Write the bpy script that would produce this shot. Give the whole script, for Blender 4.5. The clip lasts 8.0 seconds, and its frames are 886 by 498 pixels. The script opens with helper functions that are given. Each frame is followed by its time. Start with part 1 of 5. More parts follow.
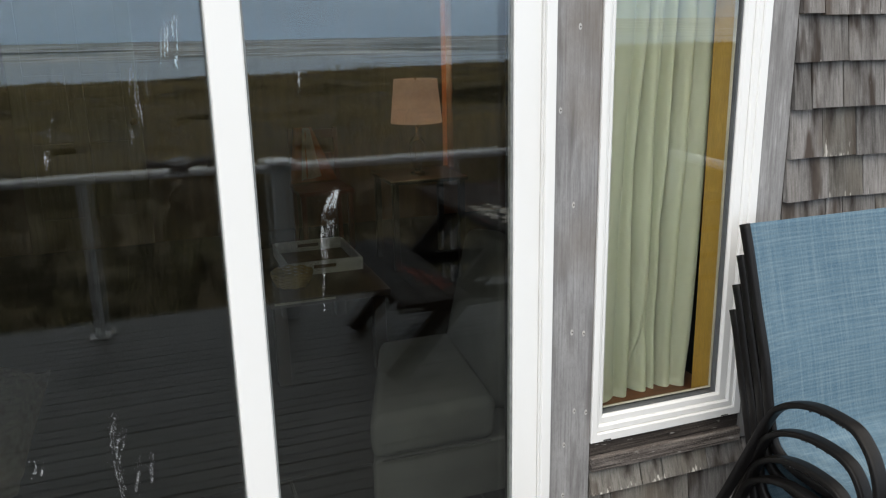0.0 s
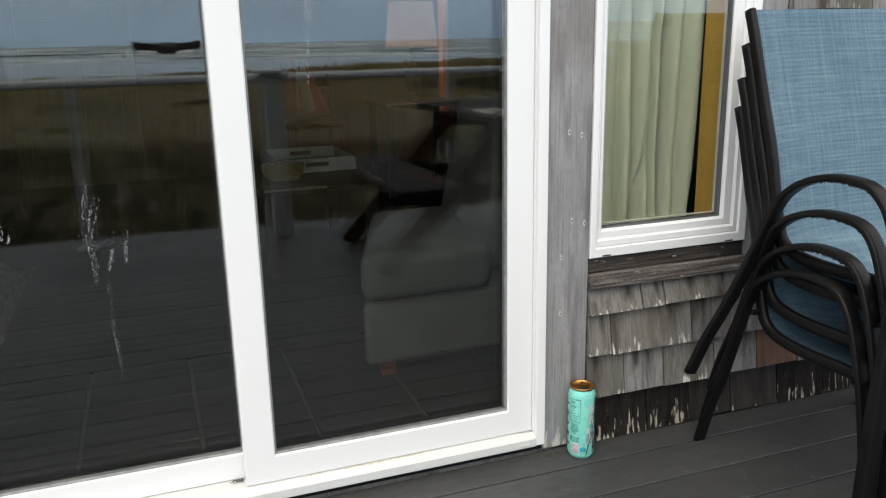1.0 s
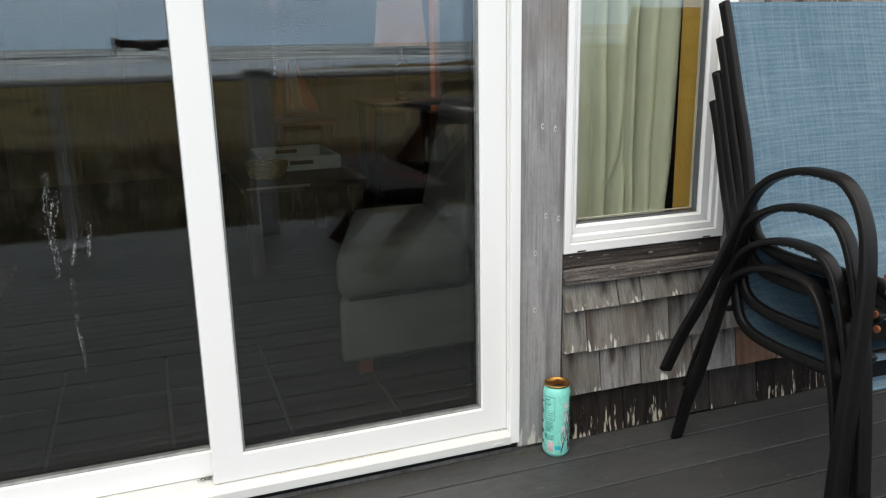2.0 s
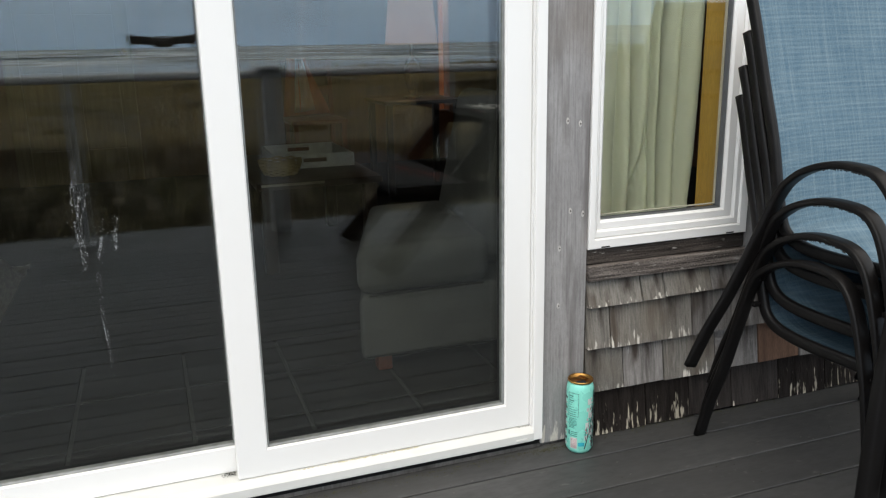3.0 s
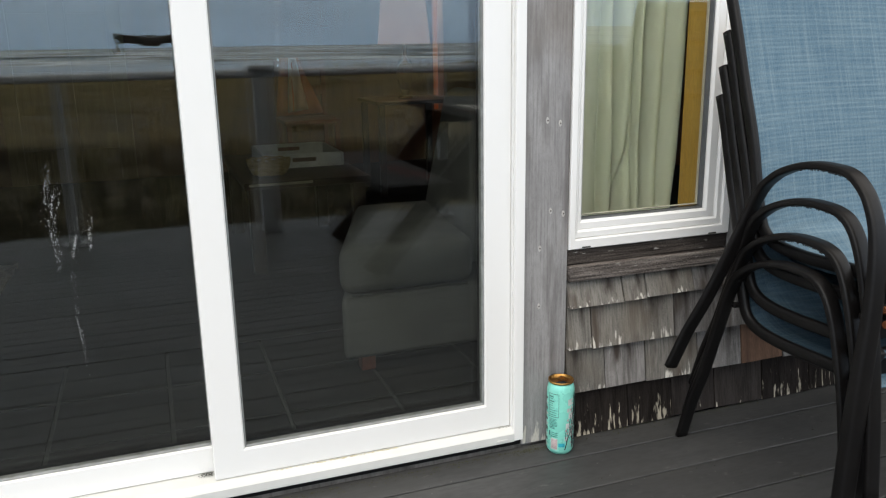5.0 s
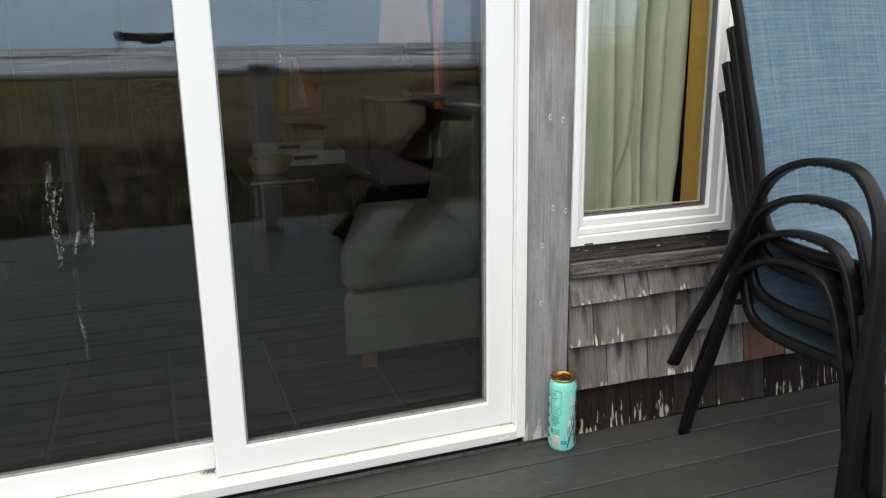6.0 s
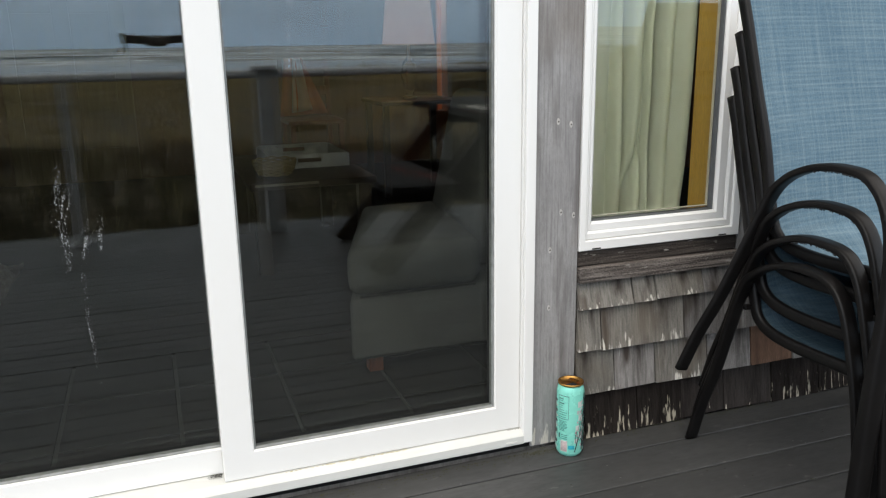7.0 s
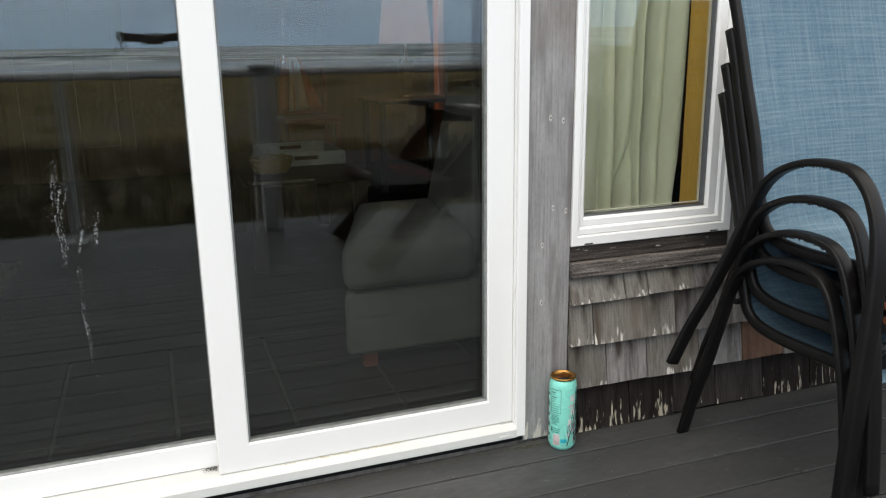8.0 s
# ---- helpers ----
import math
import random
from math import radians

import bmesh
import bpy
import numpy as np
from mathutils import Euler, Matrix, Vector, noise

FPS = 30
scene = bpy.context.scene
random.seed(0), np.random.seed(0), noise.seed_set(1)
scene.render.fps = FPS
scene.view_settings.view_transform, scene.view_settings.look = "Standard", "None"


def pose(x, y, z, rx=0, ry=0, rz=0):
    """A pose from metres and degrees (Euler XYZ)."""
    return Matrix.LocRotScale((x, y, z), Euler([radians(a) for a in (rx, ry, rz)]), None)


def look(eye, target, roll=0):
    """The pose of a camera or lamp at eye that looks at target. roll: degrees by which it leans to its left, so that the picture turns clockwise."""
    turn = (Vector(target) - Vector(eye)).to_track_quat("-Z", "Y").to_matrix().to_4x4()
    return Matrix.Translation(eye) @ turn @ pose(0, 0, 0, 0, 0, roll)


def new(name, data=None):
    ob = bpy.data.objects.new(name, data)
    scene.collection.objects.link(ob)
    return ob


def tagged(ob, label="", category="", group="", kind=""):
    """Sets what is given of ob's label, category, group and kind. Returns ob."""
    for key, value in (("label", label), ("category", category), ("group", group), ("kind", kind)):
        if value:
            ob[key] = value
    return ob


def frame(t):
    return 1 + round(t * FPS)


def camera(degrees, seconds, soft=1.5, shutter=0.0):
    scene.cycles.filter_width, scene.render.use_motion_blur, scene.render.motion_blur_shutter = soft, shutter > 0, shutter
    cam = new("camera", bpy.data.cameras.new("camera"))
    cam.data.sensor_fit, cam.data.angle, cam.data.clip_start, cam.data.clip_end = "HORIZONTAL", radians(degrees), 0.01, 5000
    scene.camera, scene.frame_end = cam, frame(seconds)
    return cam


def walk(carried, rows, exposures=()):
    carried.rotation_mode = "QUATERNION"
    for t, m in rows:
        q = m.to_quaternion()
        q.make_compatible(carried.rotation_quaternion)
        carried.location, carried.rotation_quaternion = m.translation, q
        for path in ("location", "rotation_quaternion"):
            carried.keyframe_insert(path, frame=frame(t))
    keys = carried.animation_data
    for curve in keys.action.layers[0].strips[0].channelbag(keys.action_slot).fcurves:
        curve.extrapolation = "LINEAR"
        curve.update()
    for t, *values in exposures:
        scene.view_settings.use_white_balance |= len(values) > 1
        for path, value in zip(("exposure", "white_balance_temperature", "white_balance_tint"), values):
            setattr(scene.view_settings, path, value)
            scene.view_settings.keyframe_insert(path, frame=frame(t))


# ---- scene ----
cam = camera(57.82, 8.0, soft=1.2, shutter=0.0)
PATH = [
    (0.0, (0.1069, -1.6802, 1.5707), (0.8277, 0.3197, 1.0042), -1.11),
    (0.5, (0.0949, -1.6945, 1.3109), (0.8203, 0.3057, 0.7512), -1.12),
    (0.9, (0.0941, -1.7151, 1.1017), (0.8198, 0.2851, 0.5428), -1.15),
    (1.0, (0.1004, -1.7188, 1.0647), (0.8257, 0.2816, 0.5057), -1.16),
    (1.1, (0.1154, -1.7028, 1.0408), (0.8449, 0.2965, 0.4834), -1.07),
    (1.2, (0.1184, -1.7078, 1.0329), (0.8539, 0.2898, 0.4773), -1.09),
    (1.5, (0.1514, -1.7237, 1.0342), (0.8816, 0.2763, 0.4804), -1.13),
    (1.7, (0.1675, -1.7250, 1.0428), (0.8969, 0.2756, 0.4902), -1.12),
    (2.8, (0.1376, -1.7094, 1.0282), (0.8626, 0.2931, 0.4765), -1.08),
    (3.0, (0.1187, -1.7017, 1.0267), (0.8420, 0.3017, 0.4762), -1.06),
    (3.5, (0.1184, -1.7089, 1.0243), (0.8429, 0.2936, 0.4721), -1.01),
    (4.0, (0.1044, -1.7004, 1.0247), (0.8295, 0.3020, 0.4727), -0.94),
    (4.5, (0.1381, -1.7033, 1.0234), (0.8626, 0.3000, 0.4740), -0.95),
    (4.7, (0.1571, -1.7095, 1.0235), (0.8812, 0.2939, 0.4742), -0.94),
    (5.8, (0.1730, -1.7136, 1.0165), (0.8978, 0.2894, 0.4664), -0.90),
    (6.0, (0.1620, -1.7088, 1.0157), (0.8861, 0.2943, 0.4652), -0.90),
    (6.5, (0.1520, -1.6941, 1.0157), (0.8736, 0.3104, 0.4668), -0.88),
    (7.0, (0.1487, -1.6982, 1.0240), (0.8706, 0.3063, 0.4753), -0.86),
    (7.5, (0.1608, -1.7078, 1.0262), (0.8818, 0.2974, 0.4789), -0.85),
    (8.0, (0.1529, -1.7207, 1.0163), (0.8794, 0.2822, 0.4679), -0.80),
]
walk(cam, [(t, look(eye, target, roll)) for t, eye, target, roll in PATH])

# ---- daylight: an overcast sky over the sea, with a weak, very wide sun ----
world = bpy.data.worlds.new("overcast_sky")
scene.world = world
world.use_nodes = True
wn, wl = world.node_tree.nodes, world.node_tree.links
wn.clear()
SUN_EL, SUN_AZ = radians(50), radians(218)
sky = wn.new("ShaderNodeTexSky")
sky.sky_type, sky.sun_disc = "NISHITA", False
sky.sun_elevation, sky.sun_rotation = SUN_EL, SUN_AZ
sky.air_density, sky.dust_density, sky.ozone_density = 1.0, 4.0, 1.0
cloud = wn.new("ShaderNodeMix")  # the cloud sheet, through which a little of the sky's gradient shows
cloud.data_type = "RGBA"
cloud.inputs["Factor"].default_value = 0.88
# darker and bluer towards the sea's horizon, brighter overhead
where, height, sheet = wn.new("ShaderNodeTexCoord"), wn.new("ShaderNodeSeparateXYZ"), wn.new("ShaderNodeValToRGB")
sheet.color_ramp.elements[0].color, sheet.color_ramp.elements[1].color = (9.6, 12.2, 15.6, 1), (16.9, 15.8, 14.4, 1)
sheet.color_ramp.elements[1].position = 0.75
wl.new(where.outputs["Generated"], height.inputs[0])
wl.new(height.outputs["Z"], sheet.inputs["Fac"])
flat, puffs, thin, shade_mix = wn.new("ShaderNodeMapping"), wn.new("ShaderNodeTexNoise"), wn.new("ShaderNodeMapRange"), wn.new("ShaderNodeVectorMath")
flat.inputs["Scale"].default_value = (1, 1, 9)  # long flat streaks in the cloud
puffs.inputs["Scale"].default_value, puffs.inputs["Detail"].default_value = 2.2, 5.0
thin.inputs["From Min"].default_value, thin.inputs["From Max"].default_value = 0.35, 0.65
thin.inputs["To Min"].default_value, thin.inputs["To Max"].default_value = 0.88, 1.12
shade_mix.operation = "SCALE"
wl.new(where.outputs["Generated"], flat.inputs["Vector"])
wl.new(flat.outputs[0], puffs.inputs["Vector"])
wl.new(puffs.outputs["Fac"], thin.inputs["Value"])
wl.new(sheet.outputs["Color"], shade_mix.inputs[0])
wl.new(thin.outputs["Result"], shade_mix.inputs["Scale"])
wl.new(shade_mix.outputs[0], cloud.inputs["B"])
back = wn.new("ShaderNodeBackground")
back.inputs["Strength"].default_value = 0.136
wout = wn.new("ShaderNodeOutputWorld")
wl.new(sky.outputs["Color"], cloud.inputs["A"])
wl.new(cloud.outputs["Result"], back.inputs["Color"])
wl.new(back.outputs["Background"], wout.inputs["Surface"])
sun_data = bpy.data.lights.new("sun", "SUN")
sun_data.energy, sun_data.angle, sun_data.color = 1.0, radians(45), (1.0, 0.97, 0.93)
sun = new("sun", sun_data)
sun.matrix_world = look((0, 0, 0), (-math.sin(SUN_AZ) * math.cos(SUN_EL), -math.cos(SUN_AZ) * math.cos(SUN_EL), -math.sin(SUN_EL)))
scene.view_settings.exposure = 0.05


# ---- materials ----
def mat(name, c1, c2=None, rough=0.6, scale=6.0, stretch=(1, 1, 1), fine=60.0, bump=0.15, dist=0.002, metal=0.0,
        spread=0.0, spec=0.5, coat=0.0, flecks=None, fleck_at=(0.62, 0.68), fleck_scale=30.0, fleck_stretch=(1, 1, 1), rough_var=0.12, grit=0.5,
        fleck_low=0.0, stain=None, stain_at=(0.55, 0.72), stain_scale=3.0, stain_stretch=(9, 4, 1.2), lines=0.0, line_stretch=(230, 70, 8), speck=260.0, drip=None, patch=None, patch_scale=9.0, patch_amount=0.6):
    """Two scales of grain between c1 and c2, bump, per-piece spread of brightness and flecks of a third colour."""
    m = bpy.data.materials.new(name)
    m.use_nodes = True
    n, l = m.node_tree.nodes, m.node_tree.links
    b = n["Principled BSDF"]
    c2 = c2 or tuple(v * 0.7 for v in c1)
    geo, info = n.new("ShaderNodeNewGeometry"), n.new("ShaderNodeObjectInfo")
    off = n.new("ShaderNodeVectorMath")
    off.operation = "MULTIPLY_ADD"
    comb = n.new("ShaderNodeCombineXYZ")
    for i in range(3):
        l.new(info.outputs["Random"], comb.inputs[i])
    off.inputs[1].default_value = (7.0, 5.0, 3.0) if spread else (0, 0, 0)
    l.new(comb.outputs[0], off.inputs[0])
    l.new(geo.outputs["Position"], off.inputs[2])

    def tex(sc, st, detail=6.0):
        mp = n.new("ShaderNodeMapping")
        mp.inputs["Scale"].default_value = st
        l.new(off.outputs[0], mp.inputs["Vector"])
        t = n.new("ShaderNodeTexNoise")
        t.inputs["Scale"].default_value, t.inputs["Detail"].default_value = sc, detail
        l.new(mp.outputs[0], t.inputs["Vector"])
        return t.outputs["Fac"]

    def ramp(fac, a, z):
        r = n.new("ShaderNodeMapRange")
        r.inputs["From Min"].default_value, r.inputs["From Max"].default_value = a, z
        l.new(fac, r.inputs["Value"])
        return r.outputs["Result"]

    def mix(fac, a, z):
        x = n.new("ShaderNodeMix")
        x.data_type = "RGBA"
        for sock, val in ((x.inputs["Factor"], fac), (x.inputs["A"], a), (x.inputs["B"], z)):
            if isinstance(val, tuple):
                sock.default_value = (*val, 1)
            elif isinstance(val, float):
                sock.default_value = val
            else:
                l.new(val, sock)
        return x.outputs["Result"]

    big, small = tex(scale, stretch), tex(fine, stretch, 6.0)
    col = mix(ramp(big, 0.32, 0.68), c1, c2)
    col = mix(ramp(small, 0.40, 0.68), col, mix(grit, col, tuple(v * 0.55 for v in c2)))
    if lines:  # thin dark grain lines and pores, with paler raised grain between
        def part_of(fac, a, z, amount):
            r = n.new("ShaderNodeMapRange")
            r.inputs["From Min"].default_value, r.inputs["From Max"].default_value = a, z
            r.inputs["To Max"].default_value = amount
            l.new(fac, r.inputs["Value"])
            return r.outputs["Result"]
        grain, pores = tex(1.0, line_stretch, 2.0), tex(speck, (1, 1, 1), 1.0)
        col = mix(part_of(grain, 0.53, 0.66, lines), col, tuple(v * 0.30 for v in c2))
        col = mix(part_of(grain, 0.46, 0.34, lines * 0.55), col, tuple(min(1, v * 1.45) for v in c1))
        col = mix(part_of(pores, 0.56, 0.72, lines * 0.8), col, tuple(v * 0.35 for v in c2))
        col = mix(part_of(pores, 0.42, 0.30, lines * 0.5), col, tuple(min(1, v * 1.5) for v in c1))
    if stain:
        col = mix(ramp(tex(stain_scale, stain_stretch, 3.0), *stain_at), col, stain)
    if patch:  # soft patches of another tone
        soft = n.new("ShaderNodeMapRange")
        soft.inputs["From Min"].default_value, soft.inputs["From Max"].default_value, soft.inputs["To Max"].default_value = 0.50, 0.68, patch_amount
        l.new(tex(patch_scale, (1.0, 1.0, 0.7), 4.0), soft.inputs["Value"])
        col = mix(soft.outputs["Result"], col, patch)
    if drip:  # a dark run of water below the joint of the course above
        coord, sep, mid = n.new("ShaderNodeTexCoord"), n.new("ShaderNodeSeparateXYZ"), n.new("ShaderNodeMapRange")
        l.new(coord.outputs["Object"], sep.inputs[0])
        mid.inputs["To Min"].default_value, mid.inputs["To Max"].default_value = 0.12, 0.88
        l.new(info.outputs["Random"], mid.inputs["Value"])

        def calc(op, a, z):
            x = n.new("ShaderNodeMath")
            x.operation = op
            for sock, val in zip(x.inputs, (a, z)):
                if isinstance(val, float):
                    sock.default_value = val
                else:
                    l.new(val, sock)
            return x.outputs[0]
        wob = calc("MULTIPLY", calc("SUBTRACT", tex(40.0, (1, 1, 0.5), 2.0), 0.5), 0.25)
        away = calc("ABSOLUTE", calc("ADD", calc("SUBTRACT", sep.outputs["X"], mid.outputs["Result"]), wob), 0.0)
        run = calc("MULTIPLY", ramp(away, 0.17, 0.0), ramp(calc("ADD", sep.outputs["Z"], calc("MULTIPLY", tex(60.0, (1, 1, 0.2), 2.0), 0.05)), 0.045, 0.125))
        col = mix(calc("MULTIPLY", run, 0.9), col, drip)
    if flecks:
        amount = ramp(tex(fleck_scale, fleck_stretch, 4.5), *fleck_at)
        if fleck_low:  # bare and worn towards the piece's lower edge only
            coord, sep, sub = n.new("ShaderNodeTexCoord"), n.new("ShaderNodeSeparateXYZ"), n.new("ShaderNodeMapRange")
            l.new(coord.outputs["Object"], sep.inputs[0])
            l.new(sep.outputs["Z"], sub.inputs["Value"])
            sub.inputs["From Max"].default_value = fleck_low
            sub.inputs["To Min"].default_value, sub.inputs["To Max"].default_value = 0.0, 0.28
            low = n.new("ShaderNodeMath")
            low.operation = "SUBTRACT"
            l.new(tex(fleck_scale, fleck_stretch, 4.5), low.inputs[0])
            l.new(sub.outputs["Result"], low.inputs[1])
            amount = ramp(low.outputs[0], *fleck_at)
        col = mix(amount, col, flecks)
    if spread:
        hs = n.new("ShaderNodeHueSaturation")
        val = n.new("ShaderNodeMapRange")
        val.inputs["To Min"].default_value, val.inputs["To Max"].default_value = 1 - spread, 1 + spread
        l.new(info.outputs["Random"], val.inputs["Value"])
        l.new(val.outputs["Result"], hs.inputs["Value"])
        l.new(col, hs.inputs["Color"])
        col = hs.outputs["Color"]
    l.new(col, b.inputs["Base Color"])
    rr = n.new("ShaderNodeMapRange")
    rr.inputs["To Min"].default_value, rr.inputs["To Max"].default_value = max(rough - rough_var, 0.03), min(rough + rough_var, 1)
    l.new(big, rr.inputs["Value"])
    l.new(rr.outputs["Result"], b.inputs["Roughness"])
    b.inputs["Metallic"].default_value = metal
    b.inputs["Specular IOR Level"].default_value = spec
    b.inputs["Coat Weight"].default_value = coat
    if bump:
        bp = n.new("ShaderNodeBump")
        bp.inputs["Strength"].default_value, bp.inputs["Distance"].default_value = bump, dist
        l.new(small, bp.inputs["Height"])
        l.new(bp.outputs["Normal"], b.inputs["Normal"])
    return m


def glass(name, tint, ior=1.5, sheen=(1, 1, 1)):
    m = bpy.data.materials.new(name)
    m.use_nodes = True
    b = m.node_tree.nodes["Principled BSDF"]
    b.inputs["Base Color"].default_value = (*tint, 1)
    b.inputs["Roughness"].default_value, b.inputs["IOR"].default_value = 0.0, ior
    b.inputs["Specular Tint"].default_value = (*sheen, 1)
    b.inputs["Transmission Weight"].default_value = 1.0
    return m


def glow(name, col, strength, base):
    m = mat(name, base, rough=0.8, bump=0.05)
    b = m.node_tree.nodes["Principled BSDF"]
    b.inputs["Emission Color"].default_value, b.inputs["Emission Strength"].default_value = (*col, 1), strength
    return m


def weave(name, c1, c2, c3):
    """A woven sling: fine crossing threads with longer streaks of lighter and darker yarn both ways."""
    m = mat(name, c1, c2, rough=0.65, spec=0.2, scale=5, fine=300, bump=0.2, dist=0.001)
    n, l = m.node_tree.nodes, m.node_tree.links
    b = n["Principled BSDF"]
    old = b.inputs["Base Color"].links[0].from_socket
    tc = n.new("ShaderNodeTexCoord")
    for sc, st, amount in ((1.0, (6, 210, 210), 0.42), (1.0, (230, 5, 5), 0.42), (1.0, (480, 480, 480), 0.50)):
        mp = n.new("ShaderNodeMapping")
        mp.inputs["Scale"].default_value = st
        l.new(tc.outputs["Object"], mp.inputs["Vector"])
        t = n.new("ShaderNodeTexNoise")
        t.inputs["Scale"].default_value, t.inputs["Detail"].default_value = sc, 2.0
        l.new(mp.outputs[0], t.inputs["Vector"])
        r = n.new("ShaderNodeMapRange")
        r.inputs["From Min"].default_value, r.inputs["From Max"].default_value = 0.45, 0.75
        r.inputs["To Max"].default_value = amount
        l.new(t.outputs["Fac"], r.inputs["Value"])
        x = n.new("ShaderNodeMix")
        x.data_type = "RGBA"
        l.new(r.outputs["Result"], x.inputs["Factor"])
        l.new(old, x.inputs["A"])
        x.inputs["B"].default_value = (*c3, 1)
        old = x.outputs["Result"]
    # rows of dark thread crossings
    sep = n.new("ShaderNodeSeparateXYZ")
    l.new(tc.outputs["Object"], sep.inputs[0])

    def calc(op, a, z=0.0):
        x = n.new("ShaderNodeMath")
        x.operation = op
        for sock, val in zip(x.inputs, (a, z)):
            if isinstance(val, float):
                sock.default_value = val
            else:
                l.new(val, sock)
        return x.outputs[0]
    rows = calc("SINE", calc("MULTIPLY", calc("SUBTRACT", sep.outputs["Z"], sep.outputs["Y"]), 900.0))
    cols = calc("SINE", calc("MULTIPLY", sep.outputs["X"], 1250.0))
    dots = calc("MULTIPLY", calc("ADD", rows, 1.0), calc("ADD", calc("MULTIPLY", cols, 0.6), 1.0))
    x = n.new("ShaderNodeMix")
    x.data_type = "RGBA"
    l.new(calc("MULTIPLY", dots, 0.12), x.inputs["Factor"])
    l.new(old, x.inputs["A"])
    x.inputs["B"].default_value = (*(v * 0.45 for v in c2), 1)
    l.new(x.outputs["Result"], b.inputs["Base Color"])
    return m


VINYL = mat("white_vinyl", (0.81, 0.805, 0.78), (0.795, 0.785, 0.755), rough=0.35, scale=2, fine=20, bump=0.02, rough_var=0.05, grit=0.01)
VINYL_DIRTY = mat("grimy_white_vinyl", (0.64, 0.64, 0.605), (0.61, 0.61, 0.575), rough=0.45, scale=5, fine=30, bump=0.05, grit=0.06,
                  flecks=(0.60, 0.52, 0.34), fleck_at=(0.60, 0.90), fleck_scale=5, fleck_stretch=(1, 3, 6))
DARK_GASKET = mat("dark_grey_gasket", (0.105, 0.112, 0.115), (0.085, 0.09, 0.092), rough=0.5, bump=0.02)
GASKET = mat("grey_gasket", (0.26, 0.27, 0.26), rough=0.6, bump=0.02)
BARE_WOOD = mat("weathered_grey_board", (0.325, 0.318, 0.312), (0.235, 0.228, 0.222), spec=0.12, rough=0.85, scale=3.5, stretch=(5, 5, 1.3), fine=34, grit=0.25, lines=0.26, line_stretch=(210, 60, 6), speck=400.0,
                bump=0.5, dist=0.002, flecks=(0.43, 0.42, 0.41), fleck_at=(0.60, 0.85), fleck_scale=7, fleck_stretch=(12, 12, 1.5),
                stain=(0.115, 0.108, 0.102), stain_at=(0.48, 0.80), stain_scale=3, stain_stretch=(9, 4, 1.0))
POST_WOOD = mat("weathered_grey_post", (0.325, 0.318, 0.312), (0.235, 0.228, 0.224), spec=0.12, rough=0.85, scale=3.0, stretch=(5, 5, 1.6), fine=34, grit=0.25, lines=0.26, line_stretch=(210, 60, 6), speck=400.0,
                bump=0.5, dist=0.002, flecks=(0.56, 0.53, 0.47), fleck_at=(0.48, 0.53), fleck_scale=9, fleck_stretch=(7, 7, 1.3), fleck_low=0.20,
                stain=(0.105, 0.096, 0.090), stain_at=(0.52, 0.74), stain_scale=3, stain_stretch=(7, 4, 0.9), patch=(0.185, 0.158, 0.132), patch_scale=5.0, patch_amount=0.55)
APRON_WOOD = mat("weathered_sill_board", (0.21, 0.185, 0.165), (0.075, 0.062, 0.055), spec=0.12, rough=0.85, scale=6, stretch=(0.8, 10, 10), fine=30, grit=0.4, lines=0.8, line_stretch=(7, 60, 230),
                 bump=0.6, dist=0.003, flecks=(0.36, 0.34, 0.31), fleck_at=(0.64, 0.74), fleck_scale=22, fleck_stretch=(1.2, 5, 5),
                 stain=(0.035, 0.030, 0.027), stain_at=(0.52, 0.66), stain_scale=3, stain_stretch=(1.2, 5, 8))
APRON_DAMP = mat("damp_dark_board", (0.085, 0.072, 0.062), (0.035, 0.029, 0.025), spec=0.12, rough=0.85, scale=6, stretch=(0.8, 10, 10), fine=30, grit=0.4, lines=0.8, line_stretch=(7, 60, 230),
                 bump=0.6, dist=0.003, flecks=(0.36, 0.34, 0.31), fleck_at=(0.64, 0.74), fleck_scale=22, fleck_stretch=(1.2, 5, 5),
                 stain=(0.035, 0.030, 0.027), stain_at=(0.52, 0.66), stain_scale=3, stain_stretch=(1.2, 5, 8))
SHINGLE = mat("weathered_cedar_shingle", (0.238, 0.226, 0.214), (0.134, 0.125, 0.116), spec=0.12, rough=0.88, scale=3, stretch=(8, 4, 1.1), fine=30, grit=0.3, lines=0.36, line_stretch=(190, 60, 11), speck=400.0, drip=(0.032, 0.025, 0.021), bump=0.6,
              dist=0.003, spread=0.28, flecks=(0.44, 0.42, 0.40), fleck_at=(0.64, 0.74), fleck_scale=7, fleck_stretch=(9, 6, 1.2), fleck_low=0.30,
              stain=(0.055, 0.044, 0.037), stain_at=(0.53, 0.64), stain_scale=3.0, stain_stretch=(5, 4, 1.0), patch=(0.140, 0.122, 0.104), patch_amount=0.45)
SHINGLE_PALE = mat("washed_cedar_shingle", (0.206, 0.194, 0.173), (0.124, 0.115, 0.100), spec=0.12, rough=0.88, scale=4, stretch=(8, 4, 1.1), fine=30, grit=0.3, lines=0.36, line_stretch=(190, 60, 11), speck=400.0, drip=(0.032, 0.025, 0.021), bump=0.6,
                   dist=0.003, spread=0.22, flecks=(0.50, 0.475, 0.42), fleck_at=(0.53, 0.62), fleck_scale=13, fleck_stretch=(7, 6, 1.1), fleck_low=0.09,
                   stain=(0.070, 0.056, 0.045), stain_at=(0.53, 0.70), stain_scale=3.5, stain_stretch=(6, 4, 1.0), patch=(0.150, 0.128, 0.100), patch_amount=0.45)
